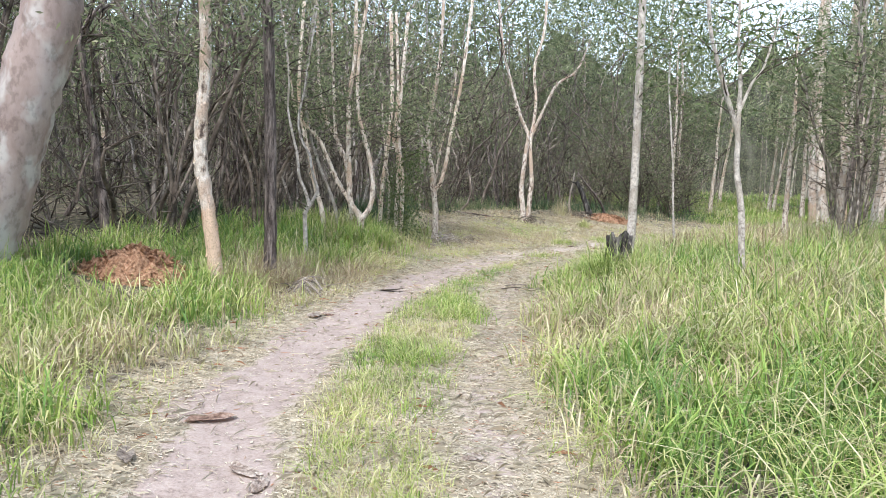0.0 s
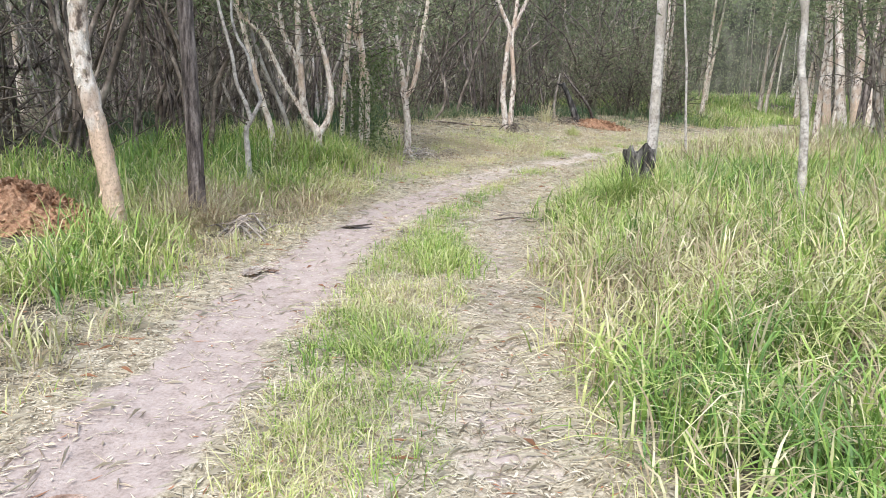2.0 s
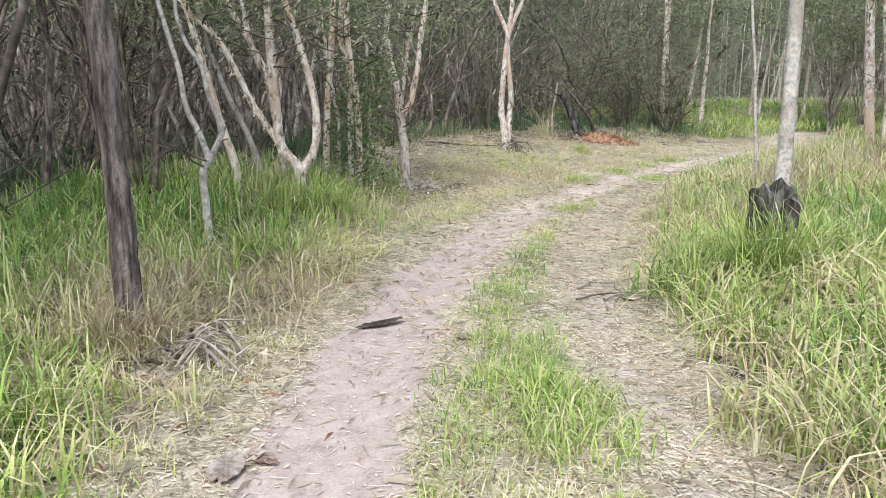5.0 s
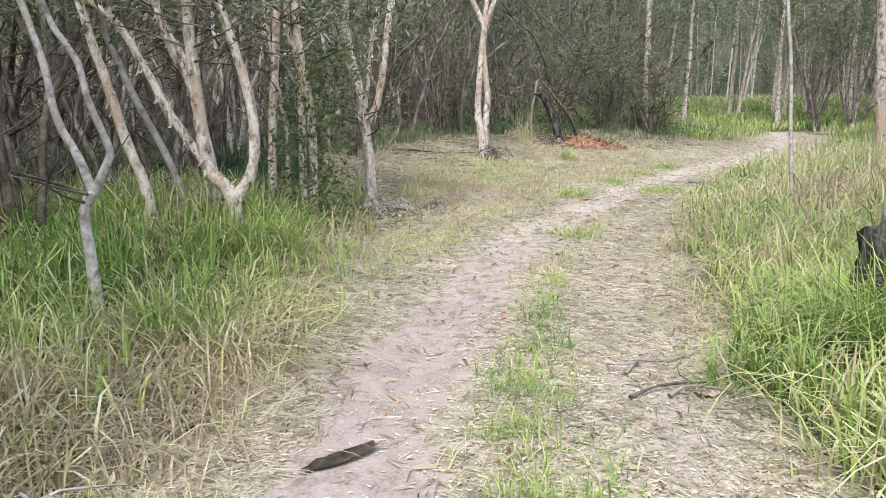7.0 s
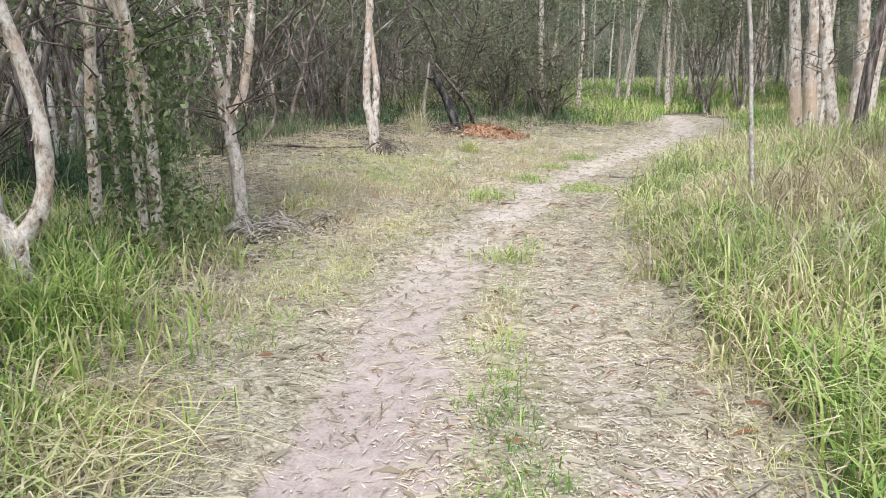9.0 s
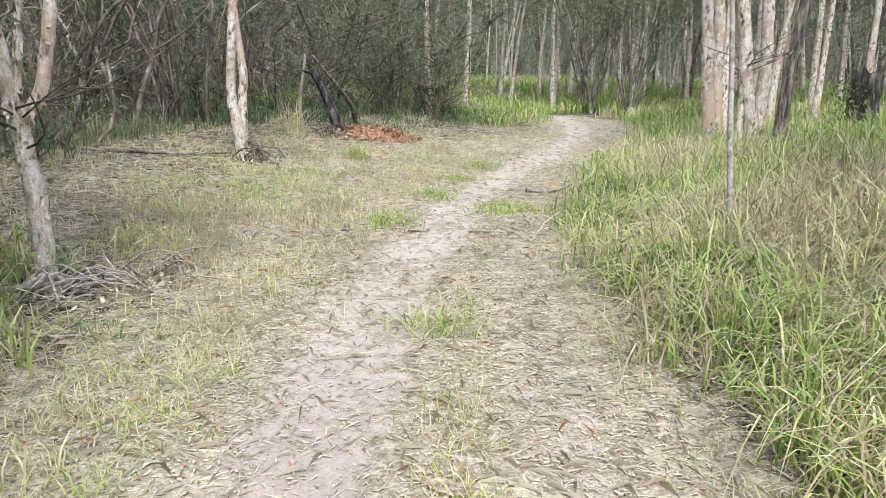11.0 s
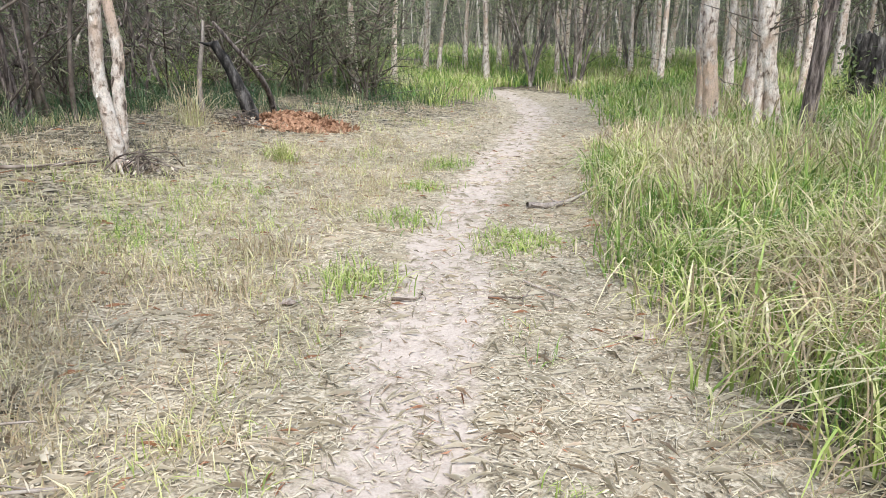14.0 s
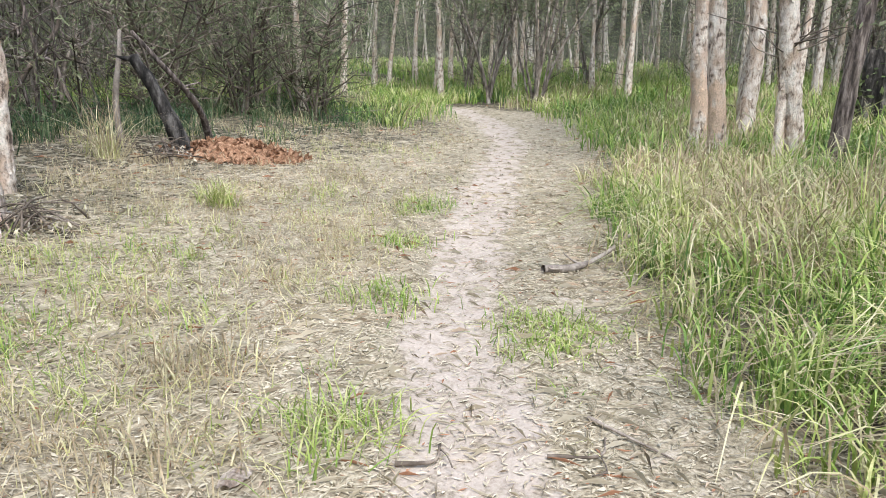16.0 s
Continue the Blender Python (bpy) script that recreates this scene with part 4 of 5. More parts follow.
def grass_field(name, label, n_clumps, per, box, keep_fn, h_lo, h_hi, width, dry, lean, bend, spread, reach=15, steps=4, edge=None, floppy=0.25, drier=None, mat=M_GRASS):
    c = rng.uniform(box[:2], box[2:], (n_clumps, 2))
    k = keep_fn(c)
    d = np.min(np.linalg.norm(c[:, None] - WALK[None], axis=2), axis=1)
    k *= np.clip(1.25 - d / reach, 0.06, 1) * (0.35 + 0.65 * step01(ripple(c, 6.5, 22) + 0.5 * ripple(c, 14, 23), -0.5, 0.3))
    c = c[rng.uniform(size=len(c)) < k]
    n = rng.poisson(per, len(c)) + 1
    ch = rng.uniform(h_lo, h_hi, len(c))
    patch = 0.5 + 0.5 * ripple(c, 1.1, 21)
    ct = np.clip(dry + 0.50 * (patch - 0.5) + 0.18 * ripple(c, 3.7, 24) + rng.normal(0, 0.13, len(c)), 0, 1)
    if drier is not None:
        ct = np.clip(ct + drier(c), 0, 1)
    if edge is not None:
        near = np.exp(-np.abs(side_of(c, edge)) / 0.45)
        ct = np.clip(ct + 0.20 * near, 0, 1)
        ch = ch * (1 - 0.35 * near)
        if edge is RIGHT_EDGE:
            ch = ch * (1 + 0.3 * step01(side_of(c, edge), 0.6, 2.2))
    fa, ff = rng.uniform(0, 6.28, len(c)), np.abs(rng.normal(0, floppy, len(c)))
    flop = (np.repeat(ff * np.cos(fa), n), np.repeat(ff * np.sin(fa), n))
    P = np.repeat(c, n, axis=0) + rng.normal(0, spread, (n.sum(), 2))
    h = np.repeat(ch, n) * rng.uniform(0.45, 1.15, n.sum())
    t = np.clip(np.repeat(ct, n) + rng.normal(0, 0.10, n.sum()) + 0.5 * (rng.uniform(size=n.sum()) < 0.10), 0, 1)
    base = np.column_stack((P, height_at(P) - 0.01))
    me = blades(name, base, h, width * rng.uniform(0.6, 1.3, n.sum()), t, lean, bend, steps, flop)
    return tagged(part(name, me, mat), label, "grass", kind="stuff")


def clearings(c):
    """No grass grows on the soil mound or through the heaps of twigs."""
    k = np.ones(len(c))
    for x, y, rx, ry in ((-1.2, 8.6, 0.7, 0.95), (0.62, 8.75, 0.5, 0.5), (3.6, 14.2, 0.5, 0.55)):
        k *= step01(np.hypot((c[:, 0] - x) / rx, (c[:, 1] - y) / ry), 0.8, 1.15)
    return k


def right_verge(c):
    e = side_of(c, RIGHT_EDGE) + 0.12 * ripple(c, 3, 31)
    return step01(e, -0.05, 0.35) * (e < 10)


def golden(c):
    """Drier, straw-coloured grass in stretches of the verge further along."""
    e = side_of(c, RIGHT_EDGE)
    patchy = 0.24 * step01(ripple(c, 2.4, 47), 0.0, 0.6) * step01(e, 0.5, 1.1)
    return patchy + 0.40 * step01(c[:, 0], 5.6, 8.4) * step01(e, 0.15, 0.6) * step01(-e, -3.6, -2.6) * step01(ripple(c, 1.7, 46), -0.5, 0.3)


def golden_patch(c):
    return np.clip(golden(c) * 2.2, 0, 0.8)


def left_verge(c):
    e = -side_of(c, LEFT_EDGE) + 0.15 * ripple(c, 3, 32)
    return clearings(c) * step01(e, -0.05, 0.8) * (e < 3.2) * (c[:, 1] < 15 + 0 * e)


def left_far(c):
    e = -side_of(c, LEFT_EDGE) + 0.15 * ripple(c, 3, 33)
    return clearings(c) * step01(e, -1.8, 0.8) * (e < 4) * (c[:, 1] > 13) * (c[:, 0] < 16) * (0.35 + 0.65 * step01(ripple(c, 2.3, 45), -0.2, 0.5))


def brown_patch(c):
    e = -side_of(c, LEFT_EDGE) + 0.15 * ripple(c, 3, 38)
    return clearings(c) * step01(e, -0.25, 0.1) * step01(-e, -1.0, -0.6) * step01(c[:, 1], 8.9, 9.6) * step01(-c[:, 1], -11.6, -10.9)


def woods_foot(c):
    e = -side_of(c, LEFT_EDGE) + 0.25 * ripple(c, 2, 34)
    by_heap = np.hypot(c[:, 0] - 9.6, c[:, 1] - 20.0) > 1.1
    return clearings(c) * step01(e - 1.1 * step01(c[:, 0], 2.5, 4.0) * step01(-c[:, 0], -10.5, -8.5), 0.4, 1.1) * (e < 5.5) * (c[:, 1] > 13) * by_heap * (0.3 + 0.7 * step01(ripple(c, 1.4, 37), -0.4, 0.2))


def centre_strip(c):
    l, r = side_of(c, LEFT_TRACK), side_of(c, RIGHT_TRACK)
    between = step01(l, 0.36, 0.62) * step01(-r, 0.22, 0.42)
    return between * (0.35 + 0.65 * step01(ripple(c, 1.6, 35), -0.2, 0.5)) * (c[:, 1] < 15)


def way_sides(c):
    l, w, e, r = side_of(c, LEFT_TRACK), side_of(c, LEFT_EDGE), side_of(c, RIGHT_EDGE), side_of(c, RIGHT_TRACK)
    a = step01(-l, 0.35, 0.8) * step01(w, -0.6, 0.1) * (0.45 + 0.55 * step01(ripple(c, 1.5, 36), -0.1, 0.6))
    b = step01(r, 0.2, 0.45) * step01(-e, -0.3, 0.1) * 0.5
    return np.maximum(a, b)


def far_green(c):
    l, e = side_of(c, LEFT_EDGE), side_of(c, RIGHT_EDGE)
    d = np.min(np.linalg.norm(c[:, None] - WALK[None], axis=2), axis=1)
    on_left = step01(-l + 0.28 * np.clip(c[:, 0] - 14, 0, 6) + 0.2 * ripple(c, 2, 62), 0.2, 0.8) * (c[:, 0] > 14)
    on_right = step01(e + 0.16 * np.clip(c[:, 0] - 14, 0, 6) + 0.2 * ripple(c, 2, 63), 0.1, 0.5)
    closing = step01(c[:, 1] + 0.6 * ripple(c, 2, 61), 23.9, 25.6)
    return np.maximum(np.maximum(on_left, on_right), closing) * step01(d, 5.5, 8.0) * (c[:, 0] > 11)


grass_field("tall_grass", "tall bright green grass with pale arching tips", 58000, 8, (1, -1, 20, 22), right_verge, 0.26, 0.68, 0.0062, 0.28, 0.20, 0.62, 0.06, 7.5, edge=RIGHT_EDGE, drier=golden)
grass_field("dry_grass", "pale straw-coloured nodding blades in the verge", 27000, 5, (1, -1, 20, 22), right_verge, 0.34, 0.76, 0.0055, 0.80, 0.30, 1.15, 0.07, 7.5, edge=RIGHT_EDGE)
grass_field("dry_grass", "golden seed-heavy grass nodding over the verge", 30000, 5, (5, 9, 13, 18), golden_patch, 0.42, 0.80, 0.0058, 0.86, 0.25, 1.2, 0.07, 7.5, 4)
grass_field("tall_grass", "green and straw-coloured verge grass under the trees", 40000, 8, (-8, -1, 8, 18), left_verge, 0.24, 0.60, 0.0060, 0.34, 0.20, 0.6, 0.06, 7.5, 3, edge=LEFT_EDGE)
grass_field("dry_grass", "dry straw-coloured grass bent over at the verge", 24000, 5, (-8, -1, 8, 18), left_verge, 0.2, 0.48, 0.0048, 0.82, 0.4, 1.1, 0.08, 7.5, 3, edge=LEFT_EDGE)
grass_field("dry_grass", "brown dead grass flopped over at the verge", 6500, 6, (-1, 8, 4, 13), brown_patch, 0.2, 0.42, 0.0052, 0.88, 0.5, 1.3, 0.08, 9, floppy=0.7)
grass_field("short_grass", "dull olive grass thinning into leaf litter", 34000, 7, (-2, 12, 18, 25), left_far, 0.06, 0.24, 0.003, 0.90, 0.4, 0.6, 0.07, 14, 2)
grass_field("tall_grass", "dark green grass at the foot of the woods", 20000, 7, (-2, 12, 18, 27), woods_foot, 0.25, 0.65, 0.006, 0.30, 0.28, 0.8, 0.08, 16, 3, mat=M_SEDGE)
grass_field("tall_grass", "bright green grass where the track bends away", 15000, 7, (11, 13, 34, 32), far_green, 0.3, 0.6, 0.010, 0.36, 0.22, 0.6, 0.12, 40, 3)
grass_field("tall_grass", "green grass under the trees beyond the bend", 9000, 4, (20, 18, 46, 46), far_green, 0.35, 0.75, 0.022, 0.36, 0.25, 0.6, 0.25, 200, 2)
grass_field("short_grass", "short yellow-green grass between the wheel tracks", 100000, 9, (-2, 0, 10, 16), centre_strip, 0.05, 0.19, 0.003, 0.47, 0.45, 0.5, 0.05, 9, 2)
grass_field("short_grass", "sparse dry grass beside the wheel tracks", 200000, 7, (-3, 0, 22, 24), way_sides, 0.04, 0.20, 0.0028, 0.58, 0.55, 0.5, 0.06, 9, 2, drier=lambda c: 0.22 * step01(c[:, 1], 12.5, 15.0))


# ---- leaf litter ----
def litter(name, label, n, box, keep_fn, length, width):
    c = rng.uniform(box[:2], box[2:], (n, 2))
    d = np.min(np.linalg.norm(c[:, None] - WALK[None], axis=2), axis=1)
    c = c[rng.uniform(size=n) < keep_fn(c) * np.clip(1.3 - d / 11, 0.05, 1)]
    n = len(c)
    z = height_at(c)
    a = rng.uniform(0, 6.28, n)
    L, W = length * rng.uniform(0.35, 1.5, n), width * rng.uniform(0.5, 1.5, n)
    d = np.column_stack((np.cos(a), np.sin(a), rng.normal(0, 0.07, n)))
    w = np.column_stack((-np.sin(a), np.cos(a), rng.normal(0, 0.25, n)))
    o = np.column_stack((c, z + 0.004 + rng.uniform(0, 0.010, n)))
    bowed = np.column_stack((np.zeros(n), np.zeros(n), rng.uniform(-0.1, 0.18, n) * L))
    V = np.stack((o - d * L[:, None] / 2, o + w * W[:, None] + bowed, o + d * L[:, None] / 2, o - w * W[:, None] + bowed), 1).reshape(-1, 3)
    k = np.arange(n)[:, None] * 4
    F = np.concatenate((k + np.array([[0, 1, 2]]), k + np.array([[0, 2, 3]])))
    t = np.clip(rng.normal(0.66, 0.15, n), 0.1, 0.93)
    t[rng.uniform(size=n) < 0.03] = 1.0
    return tagged(part(name, mesh_of(name, V, (F,), np.repeat(t, 4)), M_DRY), label, "litter", kind="stuff")


def litter_mask(c):
    l, w, e = side_of(c, LEFT_TRACK), side_of(c, LEFT_EDGE), side_of(c, RIGHT_EDGE)
    on = step01(w + 0.9 * step01(c[:, 1], 13.5, 16.5), -1.8, 0.2) * step01(-e, -0.8, 0.1)
    bare = step01(-np.abs(l) + 0.08 * ripple(c, 5, 41), -0.42, -0.18) * (0.85 - 0.25 * step01(c[:, 1], 9.5, 12.5))
    return on * (1 - bare) * (0.55 + 0.45 * ripple(c, 2.1, 42) ** 2)


litter("leaf_litter", "scattered straw-brown dead leaves and bark strips", 1300000, (-3, -1, 22, 24), litter_mask, 0.036, 0.0042)
litter("straw_litter", "fine pale dry grass straws lying flat", 420000, (-3, -1, 22, 24), litter_mask, 0.11, 0.0025)


# ---- fallen wood, bark and heaps ----


def branch(name, label, r0, pts, mat=M_DEADWOOD, side=0, category="fallen branch"):
    """A fallen branch: a bent tapered limb with broken side twigs, lying on the ground."""
    p = np.array([(x, y, ground_z(x, y) + z) for x, y, z in pts])
    o = p.mean(axis=0)
    o[2] = p[:, 2].min() - r0 * 0.6
    ob = tagged(empty(name, *o), label, category)
    main = part("limb", limb_mesh("limb", [tube(p - o, r0, r0 * 0.4, 8, 12, 0.09)]), mat, ob)
    for q in twigs_from(p - o, side, 0.2, 0.25, 0.2):
        part("twig", limb_mesh("twig", [tube(q, r0 * 0.35, 0.003, 5, 5, 0.05)]), mat, main)
    return ob


def bark_piece(label, x, y, turn, length, width, curl=0.7, mat=M_DEADWOOD):
    """A slab of shed bark, curled along its length, with ragged ends."""
    bm = bmesh.new()
    grid = []
    for i in range(9):
        row = []
        for j in range(6):
            u, v = i / 8 - 0.5, j / 5 - 0.5
            a = v * 2.4 * curl
            rag = (0.08 * rng.normal() if i in (0, 8) else 0)
            w = width * (1 - 0.5 * abs(2 * u) ** 2)
            row.append(bm.verts.new(((u + rag) * length, w * math.sin(a) / max(curl, 0.2) * 0.8, 0.02 + w * 0.5 * (1 - math.cos(a)) + 0.10 * length * u * u + 0.004 * rng.normal())))
        grid.append(row)
    for i in range(8):
        for j in range(5):
            bm.faces.new((grid[i][j], grid[i + 1][j], grid[i + 1][j + 1], grid[i][j + 1]))
    bmesh.ops.solidify(bm, geom=bm.faces[:], thickness=0.006)
    ob = part("bark_piece", bm, mat)
    ob.matrix_basis = pose(x, y, ground_z(x, y) - 0.004, 0, 0, turn)
    return tagged(ob, label, "bark")


branch("fallen_branch", "thin dark fallen branch on the track", 0.010, [(3.08, 9.16, 0.02), (3.3, 9.2, 0.03), (3.57, 9.12, 0.015)], M_TWIG, 2)
branch("fallen_branch", "crooked weathered stick lying on leaf litter", 0.010, [(3.24, 9.42, 0.02), (3.42, 9.55, 0.03), (3.55, 9.5, 0.02), (3.78, 9.5, 0.02)], M_DEADWOOD, 3)
branch("fallen_branch", "short broken grey stick on leaf litter", 0.011, [(3.26, 9.1, 0.02), (3.4, 9.12, 0.03), (3.56, 8.98, 0.02)], M_DEADWOOD, 2)
branch("fallen_branch", "dark broken branch at the edge of the grass", 0.028, [(1.68, 10.56, 0.03), (1.8, 10.66, 0.05), (1.93, 10.76, 0.04)], M_DEADWOOD, 4)
branch("fallen_branch", "pale bent branch reaching from grass onto the track", 0.03, [(8.74, 15.53, 0.03), (8.95, 15.42, 0.03), (9.2, 15.36, 0.05), (9.5, 15.28, 0.14)], M_DEADWOOD, 2)
branch("fallen_branch", "long pale dead branch lying below the forked paperbark", 0.022, [(3.18, 14.42, 0.06), (3.45, 14.40, 0.07), (3.74, 14.44, 0.06)], M_DEADWOOD, 3)
branch("fallen_branch", "thin straight stick on the track", 0.009, [(7.1, 14.37, 0.012), (7.06, 14.2, 0.015), (7.03, 14.0, 0.012)], M_DEADWOOD, 0)
branch("fallen_branch", "thin grey twig lying across the litter", 0.008, [(6.75, 14.35, 0.012), (6.85, 14.2, 0.02), (7.0, 14.25, 0.012)], M_TWIG, 1)
branch("fallen_branch", "small dark twig on pale soil", 0.010, [(6.4, 14.75, 0.012), (6.5, 14.66, 0.02), (6.62, 14.72, 0.012)], M_TWIG, 1)
branch("fallen_log", "long grey fallen branch at the foot of the trees", 0.024, [(4.9, 19.3, 0.03), (5.6, 18.7, 0.04), (6.1, 18.6, 0.04), (6.7, 18.75, 0.03)], M_TWIG, 5, "log")
branch("fallen_branch", "curved grey branch lying in sparse grass", 0.02, [(2.9, 14.0, 0.03), (3.1, 13.75, 0.06), (3.3, 13.6, 0.03)], M_DEADWOOD, 3)
branch("fallen_branch", "small stick beside the wheel track", 0.010, [(4.25, 10.6, 0.015), (4.4, 10.55, 0.02), (4.45, 10.4, 0.015)], M_DEADWOOD, 1)
branch("fallen_branch", "short grey stick in the litter", 0.011, [(2.64, 9.0, 0.012), (2.74, 8.97, 0.02), (2.85, 9.0, 0.012)], M_DEADWOOD, 1)
branch("fallen_branch", "thin curved grey branch lying in dry grass", 0.011, [(4.25, 16.75, 0.03), (4.4, 16.62, 0.07), (4.5, 16.45, 0.06), (4.6, 16.22, 0.02)], M_DEADWOOD, 1)
branch("fallen_branch", "long thin pale stick across the leaf litter", 0.007, [(7.0, 13.36, 0.012), (7.15, 13.3, 0.02), (7.3, 13.2, 0.012)], M_PALEBARK, 0)
for label, x, y, turn, length, width in (("pale torn slab of bark at the grass's edge", 6.82, 13.45, -45, 0.16, 0.05), ("curled dark shed bark on the sandy wheel track", 1.66, 9.15, 18, 0.34, 0.05), ("pale curled bark at the track's edge", 0.60, 7.50, 70, 0.22, 0.075), ("pale torn bark at the track's edge", 0.68, 7.58, 20, 0.15, 0.06), ("reddish strip of bark at the track's edge", 0.74, 7.52, -35, 0.13, 0.03), ("reddish-brown curled bark on the soil", -0.22, 4.52, 15, 0.28, 0.06),
                                       ("pale strip of shed bark", -0.02, 3.75, -50, 0.22, 0.05), ("pale strip of shed bark", 0.05, 3.55, 70, 0.18, 0.04), ("pale flake of shed bark", 1.15, 3.72, 30, 0.12, 0.05), ("brown curl of shed bark", -0.6, 3.95, 100, 0.2, 0.05),
                                       ("pale strip of shed bark", 4.05, 11.45, 60, 0.16, 0.05), ("pale strip of shed bark", 3.92, 11.4, 110, 0.15, 0.05), ("flat pale flake of bark", 3.45, 9.05, 10, 0.12, 0.06), ("pale strip of shed bark", 6.0, 15.1, 20, 0.14, 0.05), ("brown curl of shed bark", 2.0, 8.55, 140, 0.12, 0.04)):
    bark_piece(label, x, y, turn, length, width, 0.3 if "pale" in label else 0.7, M_PALEBARK if "pale" in label else M_REDBARK if "red" in label else M_DEADWOOD if "brown" in label else M_TWIG)


def heap(label, x, y, size, n, mat=M_DEADWOOD):
    """A heap of dead twigs and leaves."""
    ob = tagged(empty("twig_heap", x, y, ground_z(x, y)), label, "twigs")
    for _ in range(n):
        a, b = rng.uniform(0, 6.28), rng.uniform(0, 6.28)
        c = np.array((math.cos(b), math.sin(b), 0)) * size * rng.uniform(0, 0.6)
        d = np.array((math.cos(a), math.sin(a), rng.uniform(-0.1, 0.35))) * size * rng.uniform(0.3, 0.8)
        z = np.array((0, 0, rng.uniform(0.02, 0.12)))
        part("twig", limb_mesh("twig", [tube([c - d + z * 0.4, c + z * 1.6 + rng.normal(0, 0.02, 3), c + d + z], rng.uniform(0.006, 0.014), 0.003, 5, 6, 0.06)]), mat, ob)
    at = np.column_stack((rng.normal(0, size * 0.45, 220), rng.normal(0, size * 0.45, 220), np.abs(rng.normal(0.03, 0.04, 220))))
    tagged(part("dead_leaf", leaves("dead_leaf", at, 0.055, 0.009, 0.1, 1.0, rng.uniform(0.1, 0.9, 220)), M_DRY, ob), kind="stuff")
    return ob


heap("heap of grey twigs and bark at the dark trunk's foot", 0.60, 8.78, 0.40, 24)
heap("dead twigs piled round the forked paperbark's roots", 3.62, 14.34, 0.42, 30, M_GREYBARK)
heap("grey twigs and roots below the twin-trunked paperbark", 6.92, 18.4, 0.4, 20, M_TWIG)
heap("pale twigs and bark half buried in sparse grass", 4.15, 14.35, 0.35, 10)
heap("dark twigs and debris beside the leaning log", 9.12, 20.25, 0.5, 22, M_TWIG)


def stump(name, label, x, y, r, h, mat, tilt=0):
    """A burnt stump: furrowed, hollow-topped, with a broken rim."""
    ob = tagged(empty(name, x, y, ground_z(x, y)), label, "stump")
    bm = bmesh.new()
    rings = []
    for i in range(9):
        s = i / 8
        ring = []
        for j in range(22):
            a = 2 * math.pi * j / 22
            rr = r * (1.12 - 0.16 * s + 0.09 * math.sin(5 * a + 1) + 0.06 * math.sin(9 * a) + 0.05 * rng.normal())
            top = h * (0.92 + 0.05 * math.sin(2 * a + 0.6) + 0.035 * rng.normal()) if i == 8 else h * 0.86 * s
            ring.append(bm.verts.new((rr * math.cos(a) + tilt * s, rr * math.sin(a), top - 0.06)))
        rings.append(ring)
    for k, (f, d) in enumerate(((0.72, 0.0), (0.6, 0.12), (0.4, 0.2))):
        rings.append([bm.verts.new((v.co.x * f + tilt * (1 - f), v.co.y * f, v.co.z - d * h)) for v in rings[8]])
    for a, b in zip(rings[:-1], rings[1:]):
        for j in range(22):
            bm.faces.new((a[j], a[(j + 1) % 22], b[(j + 1) % 22], b[j]))
    bm.faces.new(rings[-1])
    part("body", bm, mat, ob)
    return ob


stump("charred_stump", "blackened hollow stump in tall grass beside a grey trunk", 4.66, 9.08, 0.17, 0.78, M_CHARRED)
hollow = stump("hollow_stump", "tall black hollow stump with green leaves on it", 16.57, 15.0, 0.23, 1.15, M_CHARRED)
fern = np.column_stack((rng.normal(-0.2, 0.12, 160), rng.normal(0.15, 0.15, 160), rng.uniform(0.1, 0.9, 160)))
part("creeper", leaves("creeper", fern, 0.09, 0.025, 0.4), M_GUMLEAF, hollow, "green creeper leaves")
branch("leaning_log", "charred log leaning out of red soil", 0.13, [(9.52, 20.41, -0.12), (9.47, 20.45, 0.05), (9.40, 20.49, 0.27), (9.32, 20.54, 0.5), (9.22, 20.61, 0.75), (9.11, 20.68, 0.95)], M_CHARRED, 1, "log")
branch("leaning_log", "dark dead log leaning among brush", 0.05, [(10.3, 21.1, -0.08), (10.1, 20.95, 0.3), (9.85, 20.8, 0.55), (9.6, 20.75, 0.78), (9.39, 20.75, 0.98), (9.2, 20.8, 1.2)], M_DARKBARK, 3, "log")
branch("dead_stem", "pale dead stem standing crooked", 0.045, [(9.06, 20.95, -0.05), (9.04, 20.96, 0.45), (9.09, 20.91, 0.9), (9.12, 20.89, 1.2)], M_DEADWOOD, 1, "dead tree")


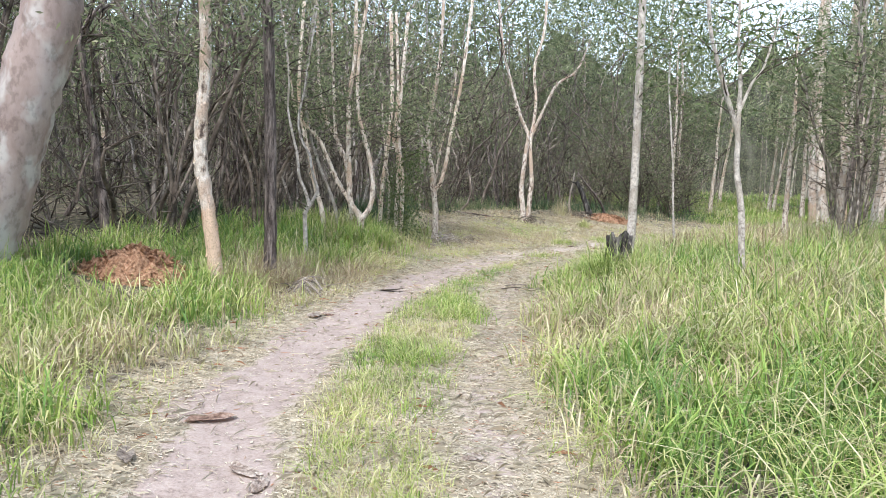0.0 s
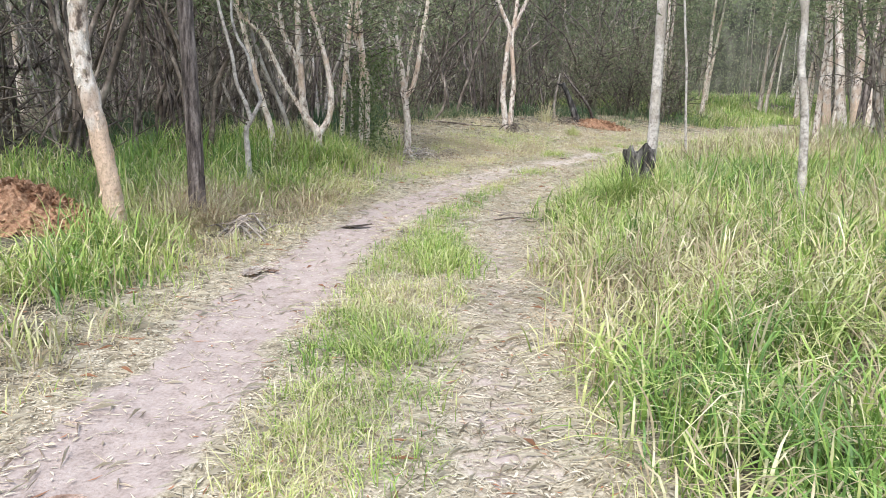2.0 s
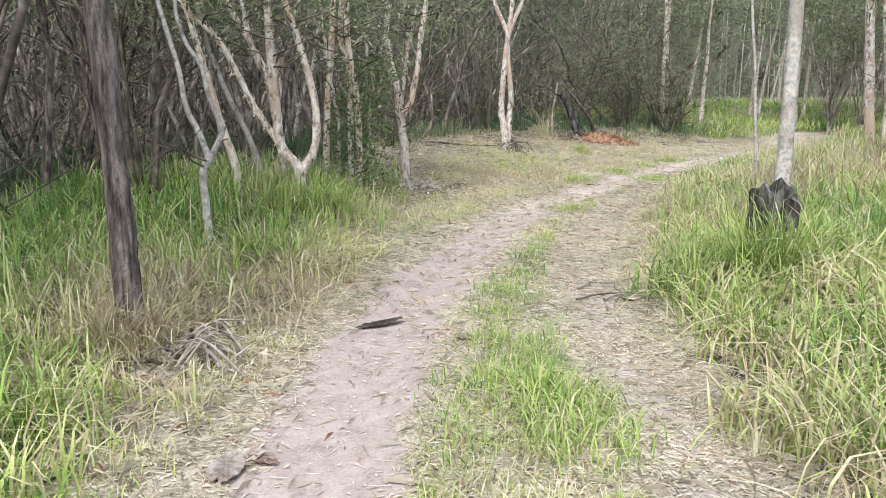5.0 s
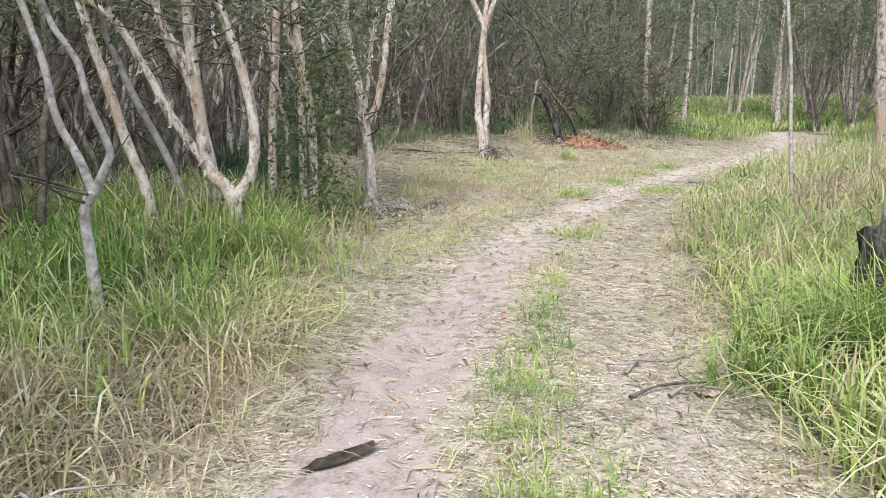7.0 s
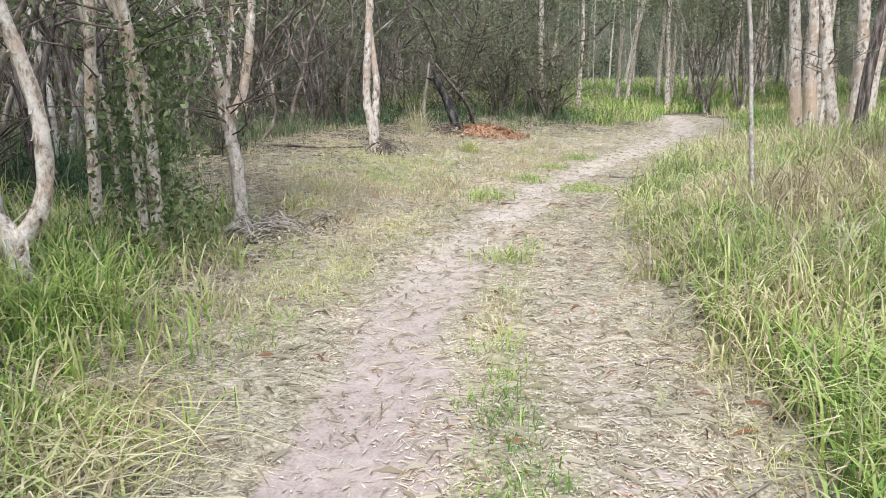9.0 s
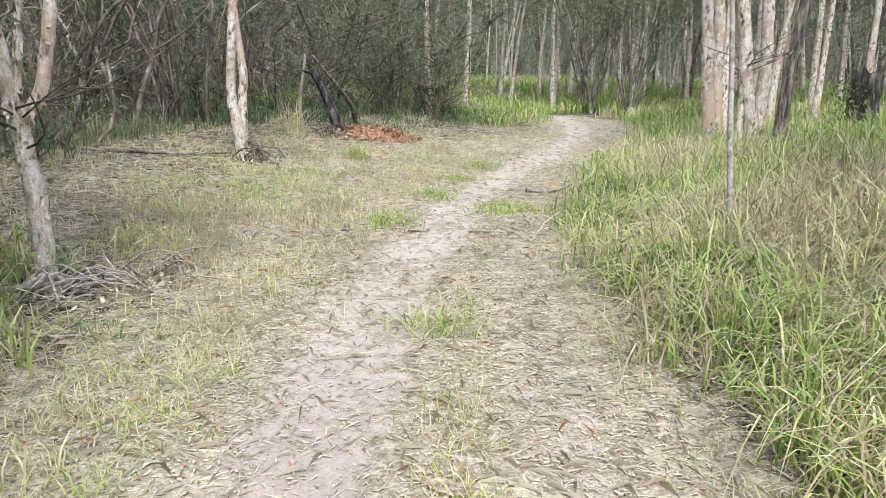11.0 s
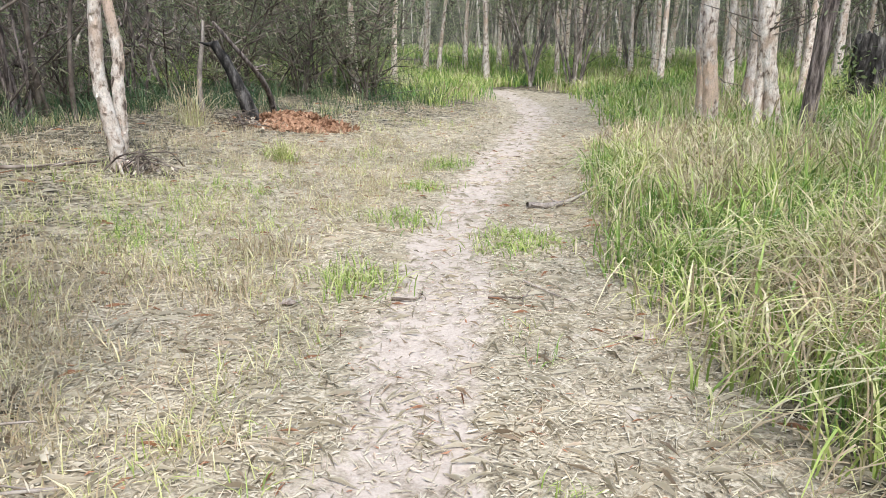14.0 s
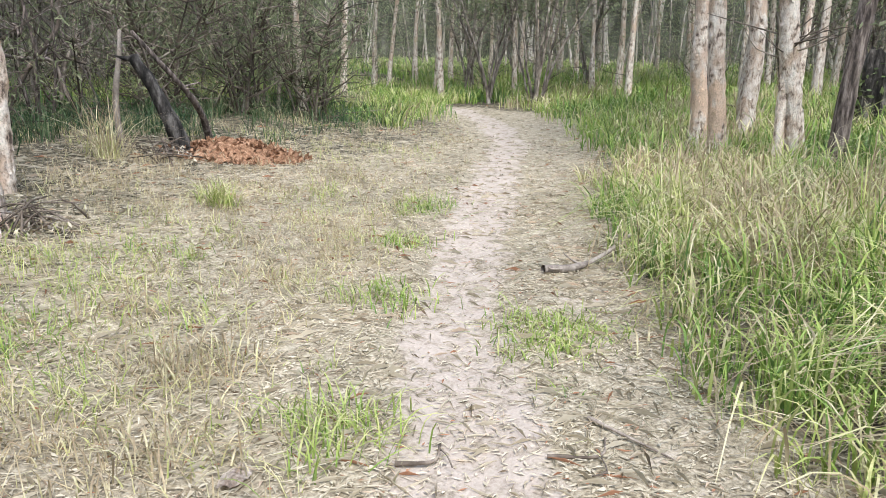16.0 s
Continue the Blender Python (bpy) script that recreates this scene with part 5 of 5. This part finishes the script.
def mound(label, x, y, rx, ry, h, turn):
    """A low uneven mound of loose soil with clods and straw on it."""
    z = ground_z(x, y)
    ob = tagged(empty("soil_mound", x, y, z), label, "mound")
    n = 26
    u = np.linspace(-1, 1, n)
    X, Y = np.meshgrid(u, u)
    P = np.stack((X.ravel(), Y.ravel()), 1)
    d = np.hypot(P[:, 0], P[:, 1])
    c, s = math.cos(radians(turn)), math.sin(radians(turn))
    W = np.column_stack((P[:, 0] * rx * c - P[:, 1] * ry * s, P[:, 0] * rx * s + P[:, 1] * ry * c))
    H = h * np.clip(1 - d ** 1.6, -0.4, 1) * (1 + 0.5 * ripple(P, 5, 51)) + 0.022 * rng.normal(size=len(P)) + 0.03 * ripple(P, 11, 52) + height_at(W + (x, y)) - z
    i, j = np.meshgrid(np.arange(n - 1), np.arange(n - 1))
    k = (j * n + i).ravel()
    part("soil", mesh_of("soil", np.column_stack((W, H)), (np.stack((k, k + 1, k + n + 1, k + n), 1),)), M_REDSOIL, ob)
    m = 900
    a, r = rng.uniform(0, 6.28, m), np.sqrt(rng.uniform(0, 1.25, m))
    Q = np.column_stack((r * np.cos(a), r * np.sin(a)))
    Q2 = np.column_stack((Q[:, 0] * rx * c - Q[:, 1] * ry * s, Q[:, 0] * rx * s + Q[:, 1] * ry * c))
    at = np.column_stack((Q2, h * np.clip(1 - r ** 1.6, 0, 1) + 0.01 + height_at(Q2 + (x, y)) - z))
    tagged(part("crumb", leaves("crumb", at, 0.075, 0.024, 0.0, 1.0), M_REDSOIL, ob), kind="stuff")
    return ob


mound("heap of loose orange-red soil at the log's foot", 9.95, 20.12, 0.72, 0.40, 0.17, -30)
mound("low heap of reddish-brown soil and dead leaves in grass", -1.2, 8.95, 0.62, 0.42, 0.30, 10)


def tussock(label, x, y, n, h, dry, bend=0.6):
    """A tuft of grass."""
    P = rng.normal(0, 0.14 if h < 0.3 else 0.07, (n, 2))
    base = np.column_stack((P, height_at(P + (x, y)) - ground_z(x, y) - 0.01))
    ob = part("grass_tussock", blades("grass_tussock", base, h * rng.uniform(0.5, 1.15, n), np.full(n, 0.004), np.clip(rng.normal(dry, 0.12, n), 0, 1), 0.4, bend), M_GRASS)
    ob.matrix_basis = pose(x, y, ground_z(x, y))
    return tagged(ob, label, "grass", kind="stuff")


for label, x, y, n, h, dry in (("brown dead grass skirting the dark trunk", 0.12, 9.0, 220, 0.5, 0.95), ("brown dead grass skirting the dark trunk", 0.31, 9.0, 180, 0.42, 0.95), ("green grass at the paperbark's foot", -0.38, 7.92, 130, 0.55, 0.3), ("green grass at the paperbark's foot", -0.15, 8.0, 110, 0.5, 0.35), ("green grass at the paperbark's foot", -0.6, 7.98, 110, 0.6, 0.3),
                               ("grass round the many-stemmed base", 1.72, 11.9, 150, 0.5, 0.35), ("grass round the many-stemmed base", 1.5, 11.95, 150, 0.5, 0.4), ("grass round the many-stemmed base", 1.95, 12.0, 150, 0.5, 0.3), ("dry grass round the thin sapling", 0.75, 10.85, 120, 0.3, 0.7), ("grass in front of the charred stump", 4.45, 8.74, 260, 0.88, 0.35), ("grass in front of the charred stump", 4.64, 8.78, 240, 0.8, 0.42), ("grass in front of the charred stump", 4.34, 8.92, 240, 0.85, 0.32), ("grass in front of the charred stump", 4.5, 8.86, 160, 0.62, 0.4), ("grass in front of the charred stump", 4.3, 9.1, 150, 0.62, 0.35), ("bright green tuft on the track", 7.66, 14.9, 200, 0.12, 0.42), ("bright green tuft on the track", 7.9, 15.05, 180, 0.12, 0.42),
                               ("bright green tuft on the track", 8.05, 14.85, 160, 0.11, 0.42), ("green tuft in the litter", 7.71, 15.92, 160, 0.15, 0.4), ("green tuft in the litter", 6.42, 15.04, 200, 0.2, 0.45), ("green tuft in the litter", 9.77, 17.32, 160, 0.16, 0.35), ("green tuft in the litter", 8.72, 16.71, 140, 0.15, 0.4),
                               ("green tuft in the litter", 4.95, 12.66, 120, 0.2, 0.5), ("green tuft between the wheel tracks", 2.05, 7.55, 260, 0.25, 0.4), ("green tuft between the wheel tracks", 1.2, 5.6, 200, 0.22, 0.4), ("green tuft between the wheel tracks", 2.0, 7.2, 200, 0.24, 0.42),
                               ("tall straw-coloured tuft by the log", 8.55, 20.35, 120, 0.8, 0.9), ("grey-green tuft in dry litter", 8.4, 18.4, 160, 0.35, 0.6), ("brown dry tuft in the litter", 6.4, 15.9, 200, 0.22, 0.95), ("brown dry tuft in the litter", 5.9, 15.4, 160, 0.18, 0.95)):
    tussock(label, x, y, n, h, dry)
for k in range(26):
    x, y = 4.2 + 0.27 * k + rng.uniform(-0.5, 0.5), 14.6 + 0.17 * k + rng.uniform(-0.3, 1.5)
    tussock("small dry tuft in the leaf litter", x, y, 70, rng.uniform(0.10, 0.22), rng.choice([0.6, 0.95, 0.97]))
